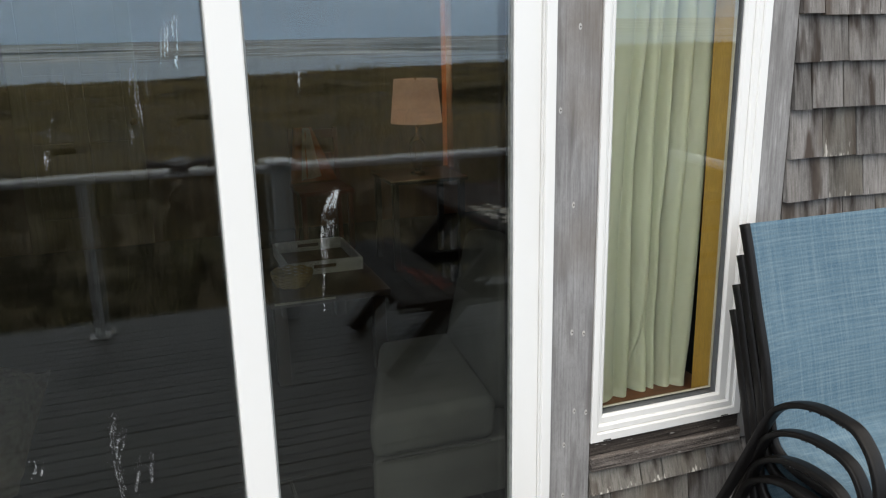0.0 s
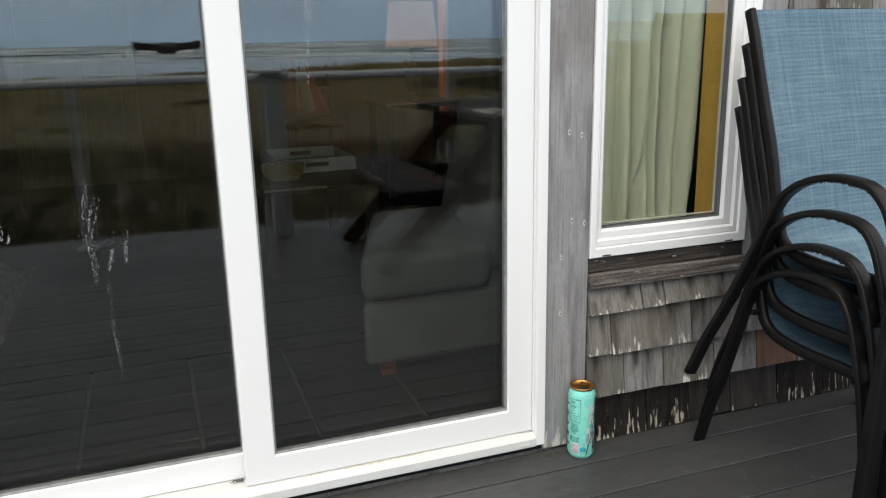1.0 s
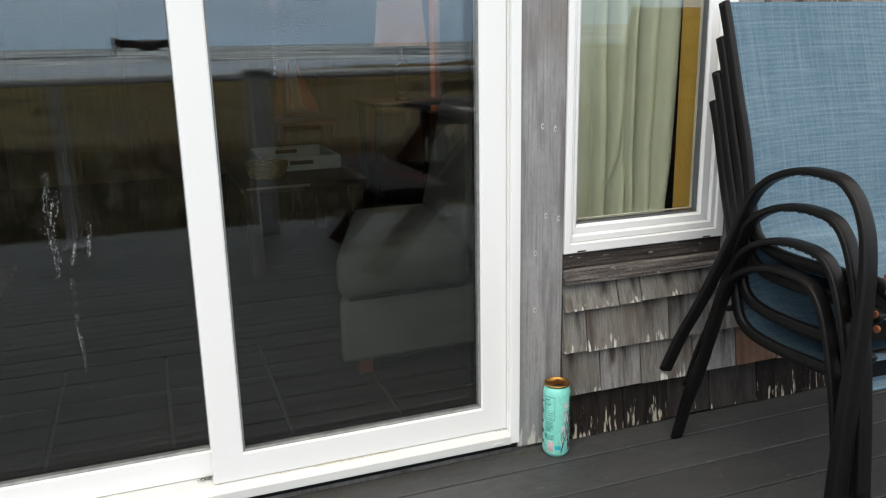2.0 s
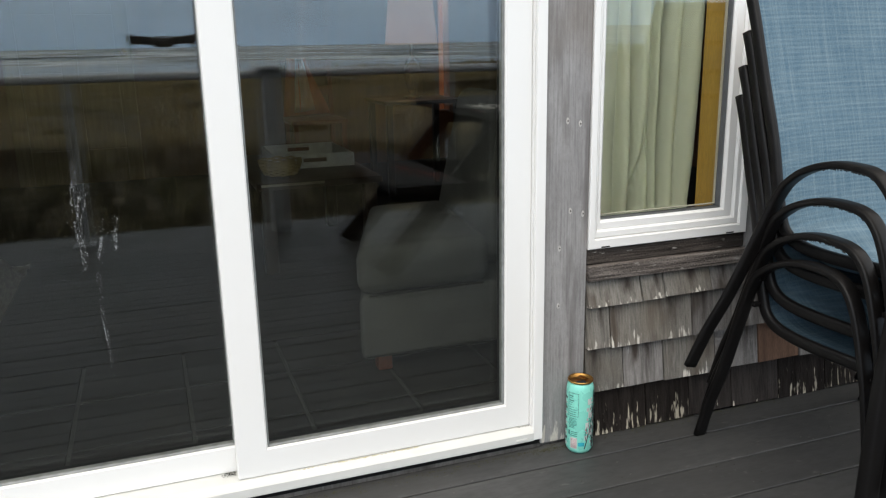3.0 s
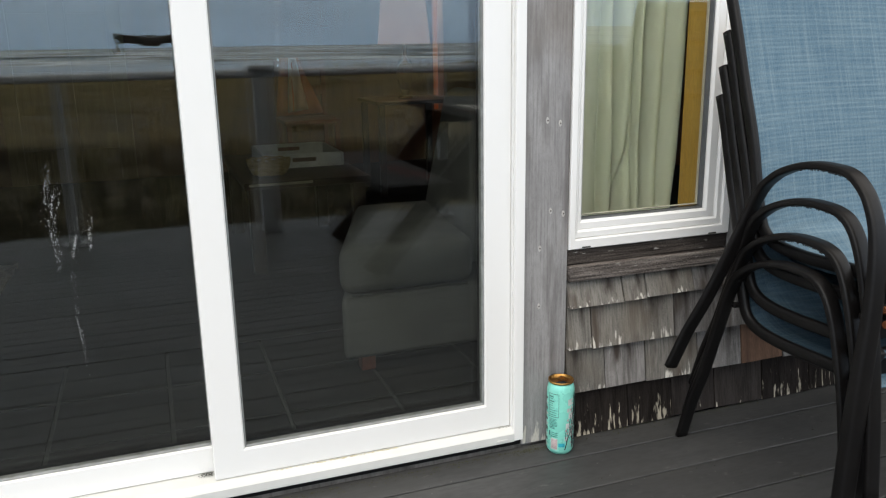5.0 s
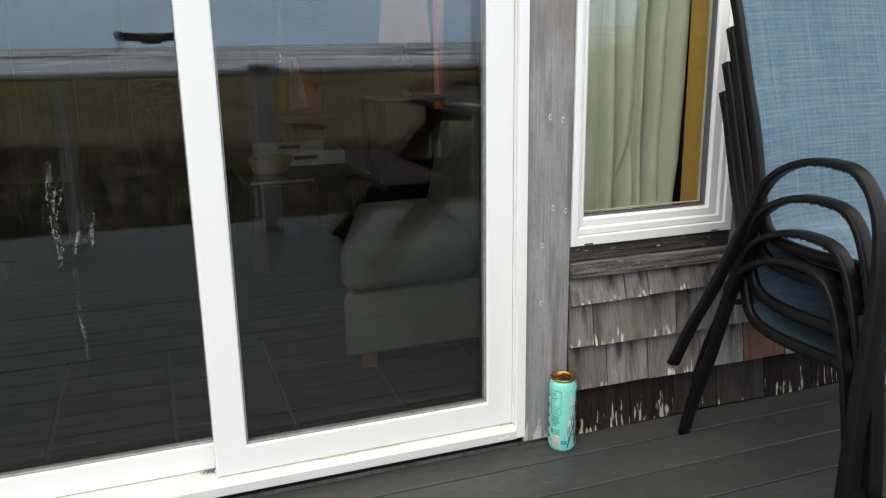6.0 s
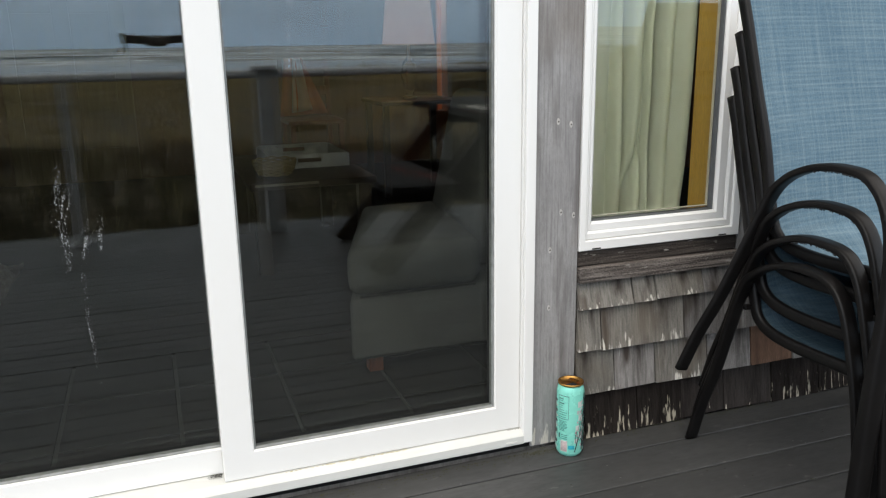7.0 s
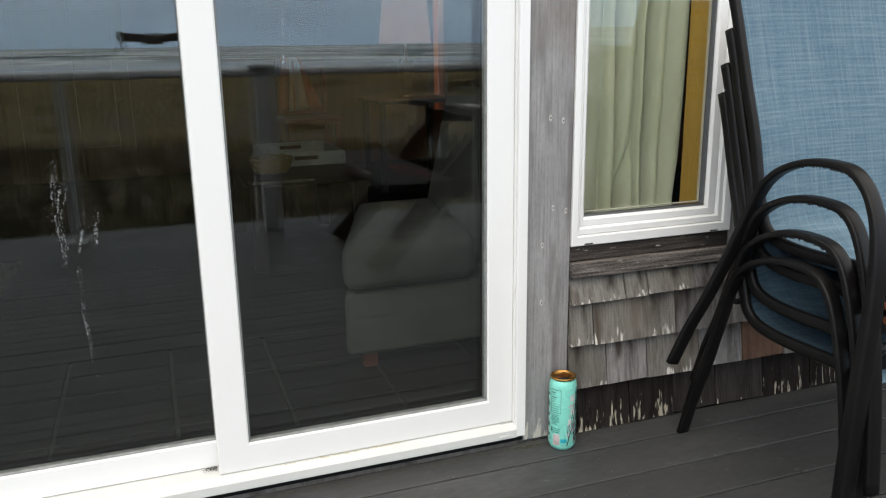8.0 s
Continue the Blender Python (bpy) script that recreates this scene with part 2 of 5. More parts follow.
SHINGLE_ROT = mat("mildewed_cedar_shingle", (0.026, 0.021, 0.018), (0.009, 0.007, 0.006), spec=0.12, rough=0.9, scale=5, stretch=(8, 4, 1.2), fine=30, grit=0.3, lines=0.36, line_stretch=(190, 60, 11), speck=400.0, bump=0.6,
                  dist=0.003, spread=0.3, flecks=(0.40, 0.36, 0.28), fleck_at=(0.54, 0.62), fleck_scale=14, fleck_stretch=(8, 5, 1.0), fleck_low=0.19)
SHINGLE_DAMP = mat("damp_dark_cedar_shingle", (0.042, 0.036, 0.032), (0.022, 0.018, 0.016), spec=0.12, rough=0.85, scale=4, stretch=(8, 4, 1.1), fine=30, grit=0.3, lines=0.36, line_stretch=(190, 60, 11), speck=400.0, bump=0.6,
                   dist=0.003, spread=0.25, flecks=(0.42, 0.38, 0.31), fleck_at=(0.60, 0.63), fleck_scale=11, fleck_stretch=(8, 5, 1.3), fleck_low=0.10)
SHINGLE_RED = mat("fresh_cedar_shingle", (0.20, 0.120, 0.080), (0.11, 0.066, 0.046), spec=0.12, rough=0.85, scale=4, stretch=(12, 4, 0.9), bump=0.5)
KNOT = mat("pale_knot_wood", (0.56, 0.54, 0.51), (0.40, 0.38, 0.36), rough=0.85, scale=120, fine=400, bump=0.2)
KNOT_EYE = mat("dark_knot_eye", (0.10, 0.085, 0.075), rough=0.9, bump=0.1)
ROOFING = mat("weathered_roof_shingle", (0.19, 0.18, 0.17), (0.12, 0.112, 0.105), rough=0.9, scale=2, stretch=(1, 6, 6), fine=20, bump=0.5, dist=0.004)
DECK = mat("grey_deck_paint", (0.0625, 0.0632, 0.0630), (0.0450, 0.0456, 0.0455), lines=0.07, line_stretch=(3.0, 75, 75), speck=300.0, rough=0.55, spec=0.36, scale=3, stretch=(1.0, 3, 3), fine=35, bump=0.2, dist=0.0012,
           spread=0.12, grit=0.45, flecks=(0.115, 0.112, 0.108), fleck_at=(0.67, 0.80), fleck_scale=26, fleck_stretch=(1, 1.7, 1.7),
           stain=(0.070, 0.069, 0.066), stain_at=(0.60, 0.85), stain_scale=2.5, stain_stretch=(1, 3, 3), patch=(0.0545, 0.0540, 0.0510), patch_scale=2.6, patch_amount=0.5)
SCUFF = mat("pale_deck_scuff", (0.17, 0.168, 0.16), (0.11, 0.108, 0.104), rough=0.8, scale=90, fine=300, bump=0.0)
UNDER = mat("dark_underside", (0.012, 0.012, 0.012), rough=0.9, spec=0.2)
RAIL = mat("grey_painted_rail", (0.70, 0.71, 0.73), (0.60, 0.61, 0.63), rough=0.4, scale=4, fine=40, bump=0.05)
RAIL_POST = mat("dull_grey_post_paint", (0.42, 0.43, 0.44), (0.34, 0.35, 0.36), rough=0.5, scale=4, stretch=(4, 4, 1), fine=40, bump=0.05)
PICNIC = mat("dark_weathered_picnic_wood", (0.030, 0.029, 0.029), (0.015, 0.014, 0.014), rough=0.85, spec=0.18, scale=4, stretch=(12, 1, 12), fine=40, bump=0.5,
             spread=0.2, flecks=(0.15, 0.048, 0.034), fleck_at=(0.66, 0.76), fleck_scale=4, fleck_stretch=(4, 1, 4))
WORN_RED = mat("worn_red_paint", (0.20, 0.035, 0.022), (0.12, 0.028, 0.018), rough=0.75, scale=30, fine=200, bump=0.2, spec=0.2)
BLACK_TUBE = mat("black_powder_coat", (0.008, 0.0072, 0.0068), (0.005, 0.0045, 0.0045), rough=0.42, spec=0.20, scale=14, fine=120, bump=0.08, dist=0.0008)
SLING = weave("blue_sling_mesh", (0.081, 0.149, 0.206), (0.063, 0.124, 0.180), (0.212, 0.285, 0.310))
WATER_DROP = mat("dark_wet_drop", (0.02, 0.02, 0.02), rough=0.08, bump=0.0, spec=0.6)
RUST = mat("orange_rust", (0.26, 0.085, 0.025), (0.12, 0.04, 0.015), rough=0.9, scale=60, fine=300, bump=0.5)
MOSS = mat("olive_moss_dirt", (0.085, 0.085, 0.040), (0.045, 0.045, 0.022), rough=0.95, scale=80, fine=300, bump=0.3)
GRIME = mat("dark_damp_grime", (0.05, 0.05, 0.035), (0.02, 0.02, 0.015), rough=0.9, bump=0.2)
YELLOWED = mat("yellow_grime", (0.60, 0.55, 0.36), (0.52, 0.46, 0.27), rough=0.7, bump=0.0)
BEAD_GREY = mat("pale_cream_spacer", (0.58, 0.56, 0.44), rough=0.5, bump=0.02, grit=0.05)
CAN_TEAL = mat("teal_can_print", (0.24, 0.68, 0.56), (0.23, 0.66, 0.54), rough=0.28, scale=20, fine=200, bump=0.0, metal=0.1, grit=0.05)
CAN_GOLD = mat("gold_can_lid", (0.62, 0.34, 0.10), (0.45, 0.24, 0.07), rough=0.32, scale=30, fine=200, bump=0.05, metal=1.0)
CAN_DARK = mat("dark_print", (0.03, 0.035, 0.04), rough=0.4, bump=0.0)
CAN_TEXT = mat("dark_green_print", (0.05, 0.22, 0.19), rough=0.4, bump=0.0)
CAN_PALE = mat("pale_print", (0.66, 0.68, 0.64), rough=0.4, bump=0.0)
CAN_PINK = mat("pink_print", (0.55, 0.33, 0.34), rough=0.4, bump=0.0)
CAN_CYAN = mat("cyan_print", (0.03, 0.45, 0.55), rough=0.4, bump=0.0)
DOOR_GLASS = glass("door_glass", (0.84, 0.86, 0.83), 1.56, (0.90, 0.955, 1.0))
WIN_GLASS = glass("window_glass", (0.985, 0.99, 0.985), 1.55, (0.85, 0.95, 1.0))
DRIED = mat("dried_white_spatter", (0.72, 0.74, 0.74), (0.5, 0.52, 0.52), rough=0.8, bump=0.0)
CURTAIN = mat("sage_curtain", (0.80, 0.86, 0.655), (0.765, 0.825, 0.62), rough=0.85, scale=6, fine=250, bump=0.03, dist=0.0006, grit=0.12)
MUSTARD = mat("mustard_painted_jamb", (0.50, 0.31, 0.055), (0.44, 0.27, 0.045), rough=0.55, scale=5, stretch=(8, 8, 1), bump=0.1)
STOOL_WOOD = mat("brown_stained_sill", (0.20, 0.085, 0.035), (0.13, 0.055, 0.022), rough=0.45, scale=5, stretch=(1, 10, 10), bump=0.15)
TILE = mat("slate_floor_tile", (0.028, 0.026, 0.023), (0.018, 0.017, 0.015), rough=0.6, spec=0.25, scale=5, fine=35, bump=0.15, spread=0.15)
CARPET = mat("dark_brown_carpet", (0.034, 0.030, 0.026), (0.022, 0.019, 0.016), rough=0.95, spec=0.1, scale=6, fine=300, bump=0.4, dist=0.002)
GROUT = mat("grey_grout", (0.085, 0.082, 0.075), rough=0.9, bump=0.1)
ROOM_WALL = mat("brown_panelled_wall", (0.23, 0.118, 0.062), (0.155, 0.077, 0.042), rough=0.6, scale=3, stretch=(5, 5, 0.6), bump=0.1)
CEILING = mat("ceiling_paint", (0.62, 0.58, 0.52), (0.55, 0.52, 0.47), rough=0.9, bump=0.05)
UPHOLSTERY = mat("grey_green_upholstery", (0.118, 0.122, 0.114), (0.090, 0.094, 0.088), rough=0.9, scale=8, fine=350, bump=0.3, dist=0.001)
SEAM = mat("dark_seam_cord", (0.03, 0.032, 0.03), rough=0.9, bump=0.1)
RED_WOOD = mat("reddish_wood", (0.26, 0.09, 0.05), (0.17, 0.055, 0.03), rough=0.5, scale=5, stretch=(10, 10, 1), bump=0.1)
TAN_WOOD = mat("tan_door_wood", (0.36, 0.27, 0.135), (0.27, 0.195, 0.092), rough=0.5, scale=4, stretch=(9, 9, 0.9), fine=60, bump=0.1, lines=0.2, line_stretch=(120, 60, 5))
TABLE_WOOD = mat("brown_table_wood", (0.050, 0.030, 0.018), (0.032, 0.019, 0.012), rough=0.45, scale=4, stretch=(1, 10, 10), bump=0.1)
TRAY_WHITE = mat("white_tray_paint", (0.85, 0.85, 0.80), (0.70, 0.70, 0.64), rough=0.5, bump=0.05)
STRAW = mat("straw_wicker", (0.52, 0.40, 0.16), (0.36, 0.26, 0.09), rough=0.8, scale=40, fine=200, bump=0.4)
JUTE = mat("woven_jute", (0.40, 0.37, 0.29), (0.22, 0.20, 0.15), rough=0.95, scale=18, stretch=(1, 1, 4), fine=160, bump=0.6, dist=0.003)
ORANGE_WOOD = mat("orange_pine_trim", (0.78, 0.34, 0.13), (0.70, 0.29, 0.10), rough=0.5, scale=4, stretch=(10, 10, 1), bump=0.08)
CLOTH = mat("white_cotton_cloth", (0.72, 0.70, 0.66), (0.62, 0.60, 0.57), rough=0.9, bump=0.1)
THROW = mat("rust_red_wool", (0.52, 0.16, 0.06), (0.40, 0.12, 0.045), rough=0.95, scale=12, fine=250, bump=0.3, dist=0.001)
SHADE = glow("lit_linen_shade", (1.0, 0.60, 0.42), 0.16, (0.58, 0.45, 0.35))
shade_nodes, shade_links = SHADE.node_tree.nodes, SHADE.node_tree.links
through_cloth, cloth_mix = shade_nodes.new("ShaderNodeBsdfTranslucent"), shade_nodes.new("ShaderNodeMixShader")
through_cloth.inputs["Color"].default_value = (0.8, 0.6, 0.45, 1)
cloth_mix.inputs["Fac"].default_value = 0.12
shade_links.new(shade_nodes["Principled BSDF"].outputs[0], cloth_mix.inputs[1])
shade_links.new(through_cloth.outputs[0], cloth_mix.inputs[2])
shade_links.new(cloth_mix.outputs[0], shade_nodes["Material Output"].inputs["Surface"])
LAMP_GLASS = glass("amber_lamp_glass", (0.80, 0.62, 0.42), 1.45)
SAND_GRASS = mat("dune_soil", (0.085, 0.064, 0.028), (0.040, 0.033, 0.015), rough=0.95, scale=0.28, fine=4, bump=0.6, dist=0.05)
BLADES = mat("dune_grass_blades", (0.43, 0.315, 0.135), (0.195, 0.162, 0.068), rough=0.8, scale=0.25, fine=25, bump=0.0)
THATCH = mat("dark_matted_grass", (0.052, 0.044, 0.018), (0.024, 0.021, 0.010), rough=0.9, scale=1.5, fine=25, bump=0.0)
PALE_BLADES = mat("pale_dead_blades", (0.34, 0.29, 0.135), (0.19, 0.18, 0.08), rough=0.8, scale=3, fine=25, bump=0.0)
SHELL = mat("weathered_shell", (0.62, 0.60, 0.55), (0.42, 0.40, 0.36), rough=0.6, scale=40, fine=200, bump=0.2)
TRAY_FLOOR = mat("brown_tray_bottom", (0.20, 0.12, 0.05), (0.12, 0.07, 0.03), rough=0.6, scale=20, fine=200, bump=0.1)
SHRUB = mat("dark_dune_shrub", (0.095, 0.078, 0.036), (0.040, 0.040, 0.020), rough=0.9, scale=2, fine=20, bump=0.0)
WET_SAND = mat("wet_tidal_sand", (0.36, 0.43, 0.50), (0.32, 0.39, 0.46), rough=0.3, spec=0.6, scale=0.03, stretch=(0.3, 1, 1), fine=0.2, bump=0.1, dist=0.2)
SEA = mat("grey_sea", (0.38, 0.44, 0.48), (0.29, 0.35, 0.40), rough=0.7, spec=0.15, scale=0.02, stretch=(0.3, 1, 1), fine=0.15, bump=0.25, dist=0.5)
FOAM = mat("sea_foam", (0.92, 0.94, 0.94), (0.82, 0.85, 0.87), rough=0.9, scale=0.05, fine=0.4, bump=0.0)
WAVE_DARK = mat("dark_wave_face", (0.11, 0.14, 0.16), (0.08, 0.11, 0.13), rough=0.6, spec=0.3, scale=0.05, fine=0.4, bump=0.0)
DRONE_GREY = mat("mid_grey_drone_plastic", (0.17, 0.18, 0.19), rough=0.45, bump=0.02)
DRONE_BLACK = mat("dark_grey_drone_plastic", (0.06, 0.06, 0.062), rough=0.4, bump=0.02)


# ---- building helpers ----
def part(name, bm, material, parent=None, label="", smooth=False):
    me = bpy.data.meshes.new(name)
    bmesh.ops.recalc_face_normals(bm, faces=bm.faces)
    bm.to_mesh(me)
    bm.free()
    me.materials.append(material)
    if smooth:
        for p in me.polygons:
            p.use_smooth = True
    ob = new(name, me)
    if parent:
        ob.parent = parent
    if label:
        ob["label"] = label
    return ob


def thing(name, label, category, at=(0, 0, 0), group="", kind=""):
    ob = new(name)
    ob.empty_display_size = 0.05
    ob.location = at
    return tagged(ob, label, category, group, kind)


def box(x0, x1, y0, y1, z0, z1, bevel=0.0, bm=None, seg=2):
    """A box between the given faces, its edges rounded by bevel."""
    bm = bm or bmesh.new()
    r = bmesh.ops.create_cube(bm, size=1.0)
    bmesh.ops.transform(bm, matrix=Matrix.Translation(((x0 + x1) / 2, (y0 + y1) / 2, (z0 + z1) / 2)) @ Matrix.Diagonal((x1 - x0, y1 - y0, z1 - z0, 1)), verts=r["verts"])
    if bevel:
        edges = {e for v in r["verts"] for e in v.link_edges}
        bmesh.ops.bevel(bm, geom=list(edges), offset=bevel, segments=seg, profile=0.5, affect="EDGES")
    return bm


def beam(a, b, w, h, bevel=0.004, side=None):
    """A rounded bar from a to b, w wide along side and h thick."""
    a, b = Vector(a), Vector(b)
    t = (b - a).normalized()
    s = Vector(side) if side else (Vector((1, 0, 0)) if abs(t.x) < 0.9 else Vector((0, 1, 0)))
    s = (s - t * s.dot(t)).normalized()
    u = t.cross(s)
    bm = box(-w / 2, w / 2, -h / 2, h / 2, 0, (b - a).length, bevel)
    m = Matrix((s, u, t)).transposed().to_4x4()
    m.translation = a
    bmesh.ops.transform(bm, matrix=m, verts=bm.verts)
    return bm


def smooth_line(pts, n):
    """Points along a Catmull-Rom curve through pts."""
    p = [Vector(q) for q in pts]
    p = [2 * p[0] - p[1], *p, 2 * p[-1] - p[-2]]
    out = []
    for i in range(1, len(p) - 2):
        for k in range(n):
            t = k / n
            a, b, c, d = p[i - 1], p[i], p[i + 1], p[i + 2]
            out.append(0.5 * (2 * b + (c - a) * t + (2 * a - 5 * b + 4 * c - d) * t * t + (3 * b - a - 3 * c + d) * t ** 3))
    out.append(p[-2])
    return out


def sweep(line, w, h, side=(1, 0, 0), rnd=0.4, bm=None, n=12, swell=None):
    """A flattened tube along line, w wide along side and h thick; swell gives each point's own factors for both."""
    bm = bm or bmesh.new()
    rings = []
    for i, p in enumerate(line):
        t = (line[min(i + 1, len(line) - 1)] - line[max(i - 1, 0)]).normalized()
        s = Vector(side)
        s = (s - t * s.dot(t)).normalized()
        u = t.cross(s)
        fw, fh = swell[i] if swell else (1, 1)
        ring = []
        for k in range(n):
            a = 2 * math.pi * (k + 0.5) / n
            ca, sa = math.cos(a), math.sin(a)
            ring.append(bm.verts.new(p + s * (fw * w / 2) * math.copysign(abs(ca) ** rnd, ca) + u * (fh * h / 2) * math.copysign(abs(sa) ** rnd, sa)))
        rings.append(ring)
    for r0, r1 in zip(rings, rings[1:]):
        for k in range(n):
            bm.faces.new((r0[k], r0[(k + 1) % n], r1[(k + 1) % n], r1[k]))
    bm.faces.new(rings[0][::-1])
    bm.faces.new(rings[-1])
    return bm


def lathe(profile, n=32, bm=None, at=(0, 0, 0)):
    """A turned body from (radius, height) pairs."""
    bm = bm or bmesh.new()
    rings = [[bm.verts.new((at[0] + r * math.cos(2 * math.pi * k / n), at[1] + r * math.sin(2 * math.pi * k / n), at[2] + z)) for k in range(n)] for r, z in profile]
    for r0, r1 in zip(rings, rings[1:]):
        for k in range(n):
            bm.faces.new((r0[k], r0[(k + 1) % n], r1[(k + 1) % n], r1[k]))
    if profile[0][0] > 0.0005:
        bm.faces.new(rings[0][::-1])
    if profile[-1][0] > 0.0005:
        bm.faces.new(rings[-1])
    return bm


def structure(name, bm, material, label="", category=""):
    return tagged(part(name, bm, material), label, category, "", "structure")


# ---- large structure: ground, sea, house shell ----
def ground_height(x, y):
    """Dune ground: lowest beside the deck, rising to a crest before it drops to the beach."""
    if y > -3.2:
        return -0.7
    s = min(max((-3.2 - y) / 50, 0), 1)
    crest = min(max(-1.02 + 0.018 * x, -1.3), -0.60)
    base = -0.66 + (crest + 0.66) * s * s * (3 - 2 * s)
    if y < -56:
        base -= (min((-56 - y) / 20, 1.0) ** 1.3) * 5.0
    bumps = 0.16 * noise.noise(Vector((x * 0.22, y * 0.22, 3))) + 0.10 * noise.noise(Vector((x * 0.06, y * 0.5, 9)))
    return base + bumps * min(1, (-3.2 - y) / 4) * (1 if y > -58 else 0.3)


def make_ground():
    xs = [-2500, -900, -300, -120] + [-60 + 1.5 * i for i in range(81)] + [120, 300, 900, 2500]
    ys = [2500, 600, 100, 20, 8, 0, -3.2] + [-3.4 - 0.8 * i for i in range(40)] + [-36 - 1.5 * i for i in range(32)] + [-100, -200, -600]
    bm = bmesh.new()
    grid = [[bm.verts.new((x, y, ground_height(x, y))) for x in xs] for y in ys]
    for r0, r1 in zip(grid, grid[1:]):
        for i in range(len(xs) - 1):
            bm.faces.new((r0[i], r0[i + 1], r1[i + 1], r1[i]))
    ob = structure("ground", bm, SAND_GRASS, "brown sandy dune ground under beach grass", "ground")
    for p in ob.data.polygons:
        p.use_smooth = True


def make_sea():
    bm = bmesh.new()
    xs = [-2500 + 250 * i for i in range(21)]
    ys = [-66, -110, -180, -300, -500, -900, -1600, -2600, -4500]
    grid = [[bm.verts.new((x, y, -4.2)) for x in xs] for y in ys]
    for r0, r1 in zip(grid, grid[1:]):
        for i in range(len(xs) - 1):
            bm.faces.new((r0[i], r0[i + 1], r1[i + 1], r1[i]))
    sand = bmesh.new()
    grid = [[sand.verts.new((x, y, -4.13 if y > -270 else -4.3)) for x in xs] for y in (-68, -120, -200, -262, -290)]
    for r0, r1 in zip(grid, grid[1:]):
        for i in range(len(xs) - 1):
            sand.faces.new((r0[i], r0[i + 1], r1[i + 1], r1[i]))
    structure("beach", sand, WET_SAND, "smooth wet grey-blue tidal sand before the surf", "beach")
    structure("water", bm, SEA, "grey-blue sea under an overcast sky", "sea")
    rng = np.random.default_rng(5)
    foam, dark = bmesh.new(), bmesh.new()
    for k in range(22):
        bm = dark if k % 3 == 1 else foam
        y0 = -5.2 / math.tan(radians(1.20 - 0.049 * k)) - rng.uniform(0, 10)
        x = -0.62 * abs(y0) - 60 + rng.uniform(-60, 60)
        while x < 0.9 * abs(y0) + 60:
            length = rng.uniform(18, 90) * (0.5 + abs(y0) / 500)
            height = rng.uniform(0.6, 2.0) * abs(y0) / 1000 + 0.1
            steps = max(8, int(length / 5))
            ph = rng.uniform(0, 60)
            prev = None
            for i in range(steps + 1):
                u = i / steps
                px = x + u * length
                py = y0 * (1 + 0.13 * noise.noise(Vector((px / y0 * 7, k * 0.45, 3))) + 0.05 * noise.noise(Vector((px / y0 * 30, k * 1.3, ph))))
                h = height * math.sin(math.pi * min(max(u, 0.02), 0.98)) ** 0.5 * (0.75 + 0.5 * noise.noise(Vector((px * 0.07, k, 1))))
                row = [bm.verts.new((px, py + (1.0 if bm is dark else 2.5), -4.25)), bm.verts.new((px, py + 0.5, -4.25 + h)), bm.verts.new((px, py - 2.5, -4.25))]
                if prev:
                    for a in range(2):
                        bm.faces.new((prev[a], prev[a + 1], row[a + 1], row[a]))
                prev = row
            x += length * rng.uniform(1.0, 2.4)
    tagged(part("surf", foam, FOAM), "broken white surf lines on the grey sea", "surf", "", "stuff")
    tagged(part("swell", dark, WAVE_DARK), "dark faces of low waves on the sea", "waves", "", "stuff")


def ring(x0, x1, z0, z1, w, y0, y1, chamfer=0.0, bm=None):
    """A mitred rectangular frame from its front y0 to its back y1, w wide, or (left, right, bottom, top) wide; its front inner edge falls away by chamfer."""
    bm = bm or bmesh.new()
    wl, wr, wb, wt = w if isinstance(w, tuple) else (w, w, w, w)
    corners = ((x0, z0, wl, wb, 1, 1), (x1, z0, wr, wb, -1, 1), (x1, z1, wr, wt, -1, -1), (x0, z1, wl, wt, 1, -1))
    rows = []
    for x, z, a, b, sx, sz in corners:
        rows.append([bm.verts.new(p) for p in (
            (x, y1, z), (x, y0 + 0.002, z), (x + 0.002 * sx, y0, z + 0.002 * sz),
            (x + (a - chamfer) * sx, y0, z + (b - chamfer) * sz), (x + a * sx, y0 + chamfer, z + b * sz), (x + a * sx, y1, z + b * sz))])
    for i in range(4):
        a, b = rows[i], rows[(i + 1) % 4]
        for k in range(6):
            bm.faces.new((a[k], b[k], b[(k + 1) % 6], a[(k + 1) % 6]))
    return bm


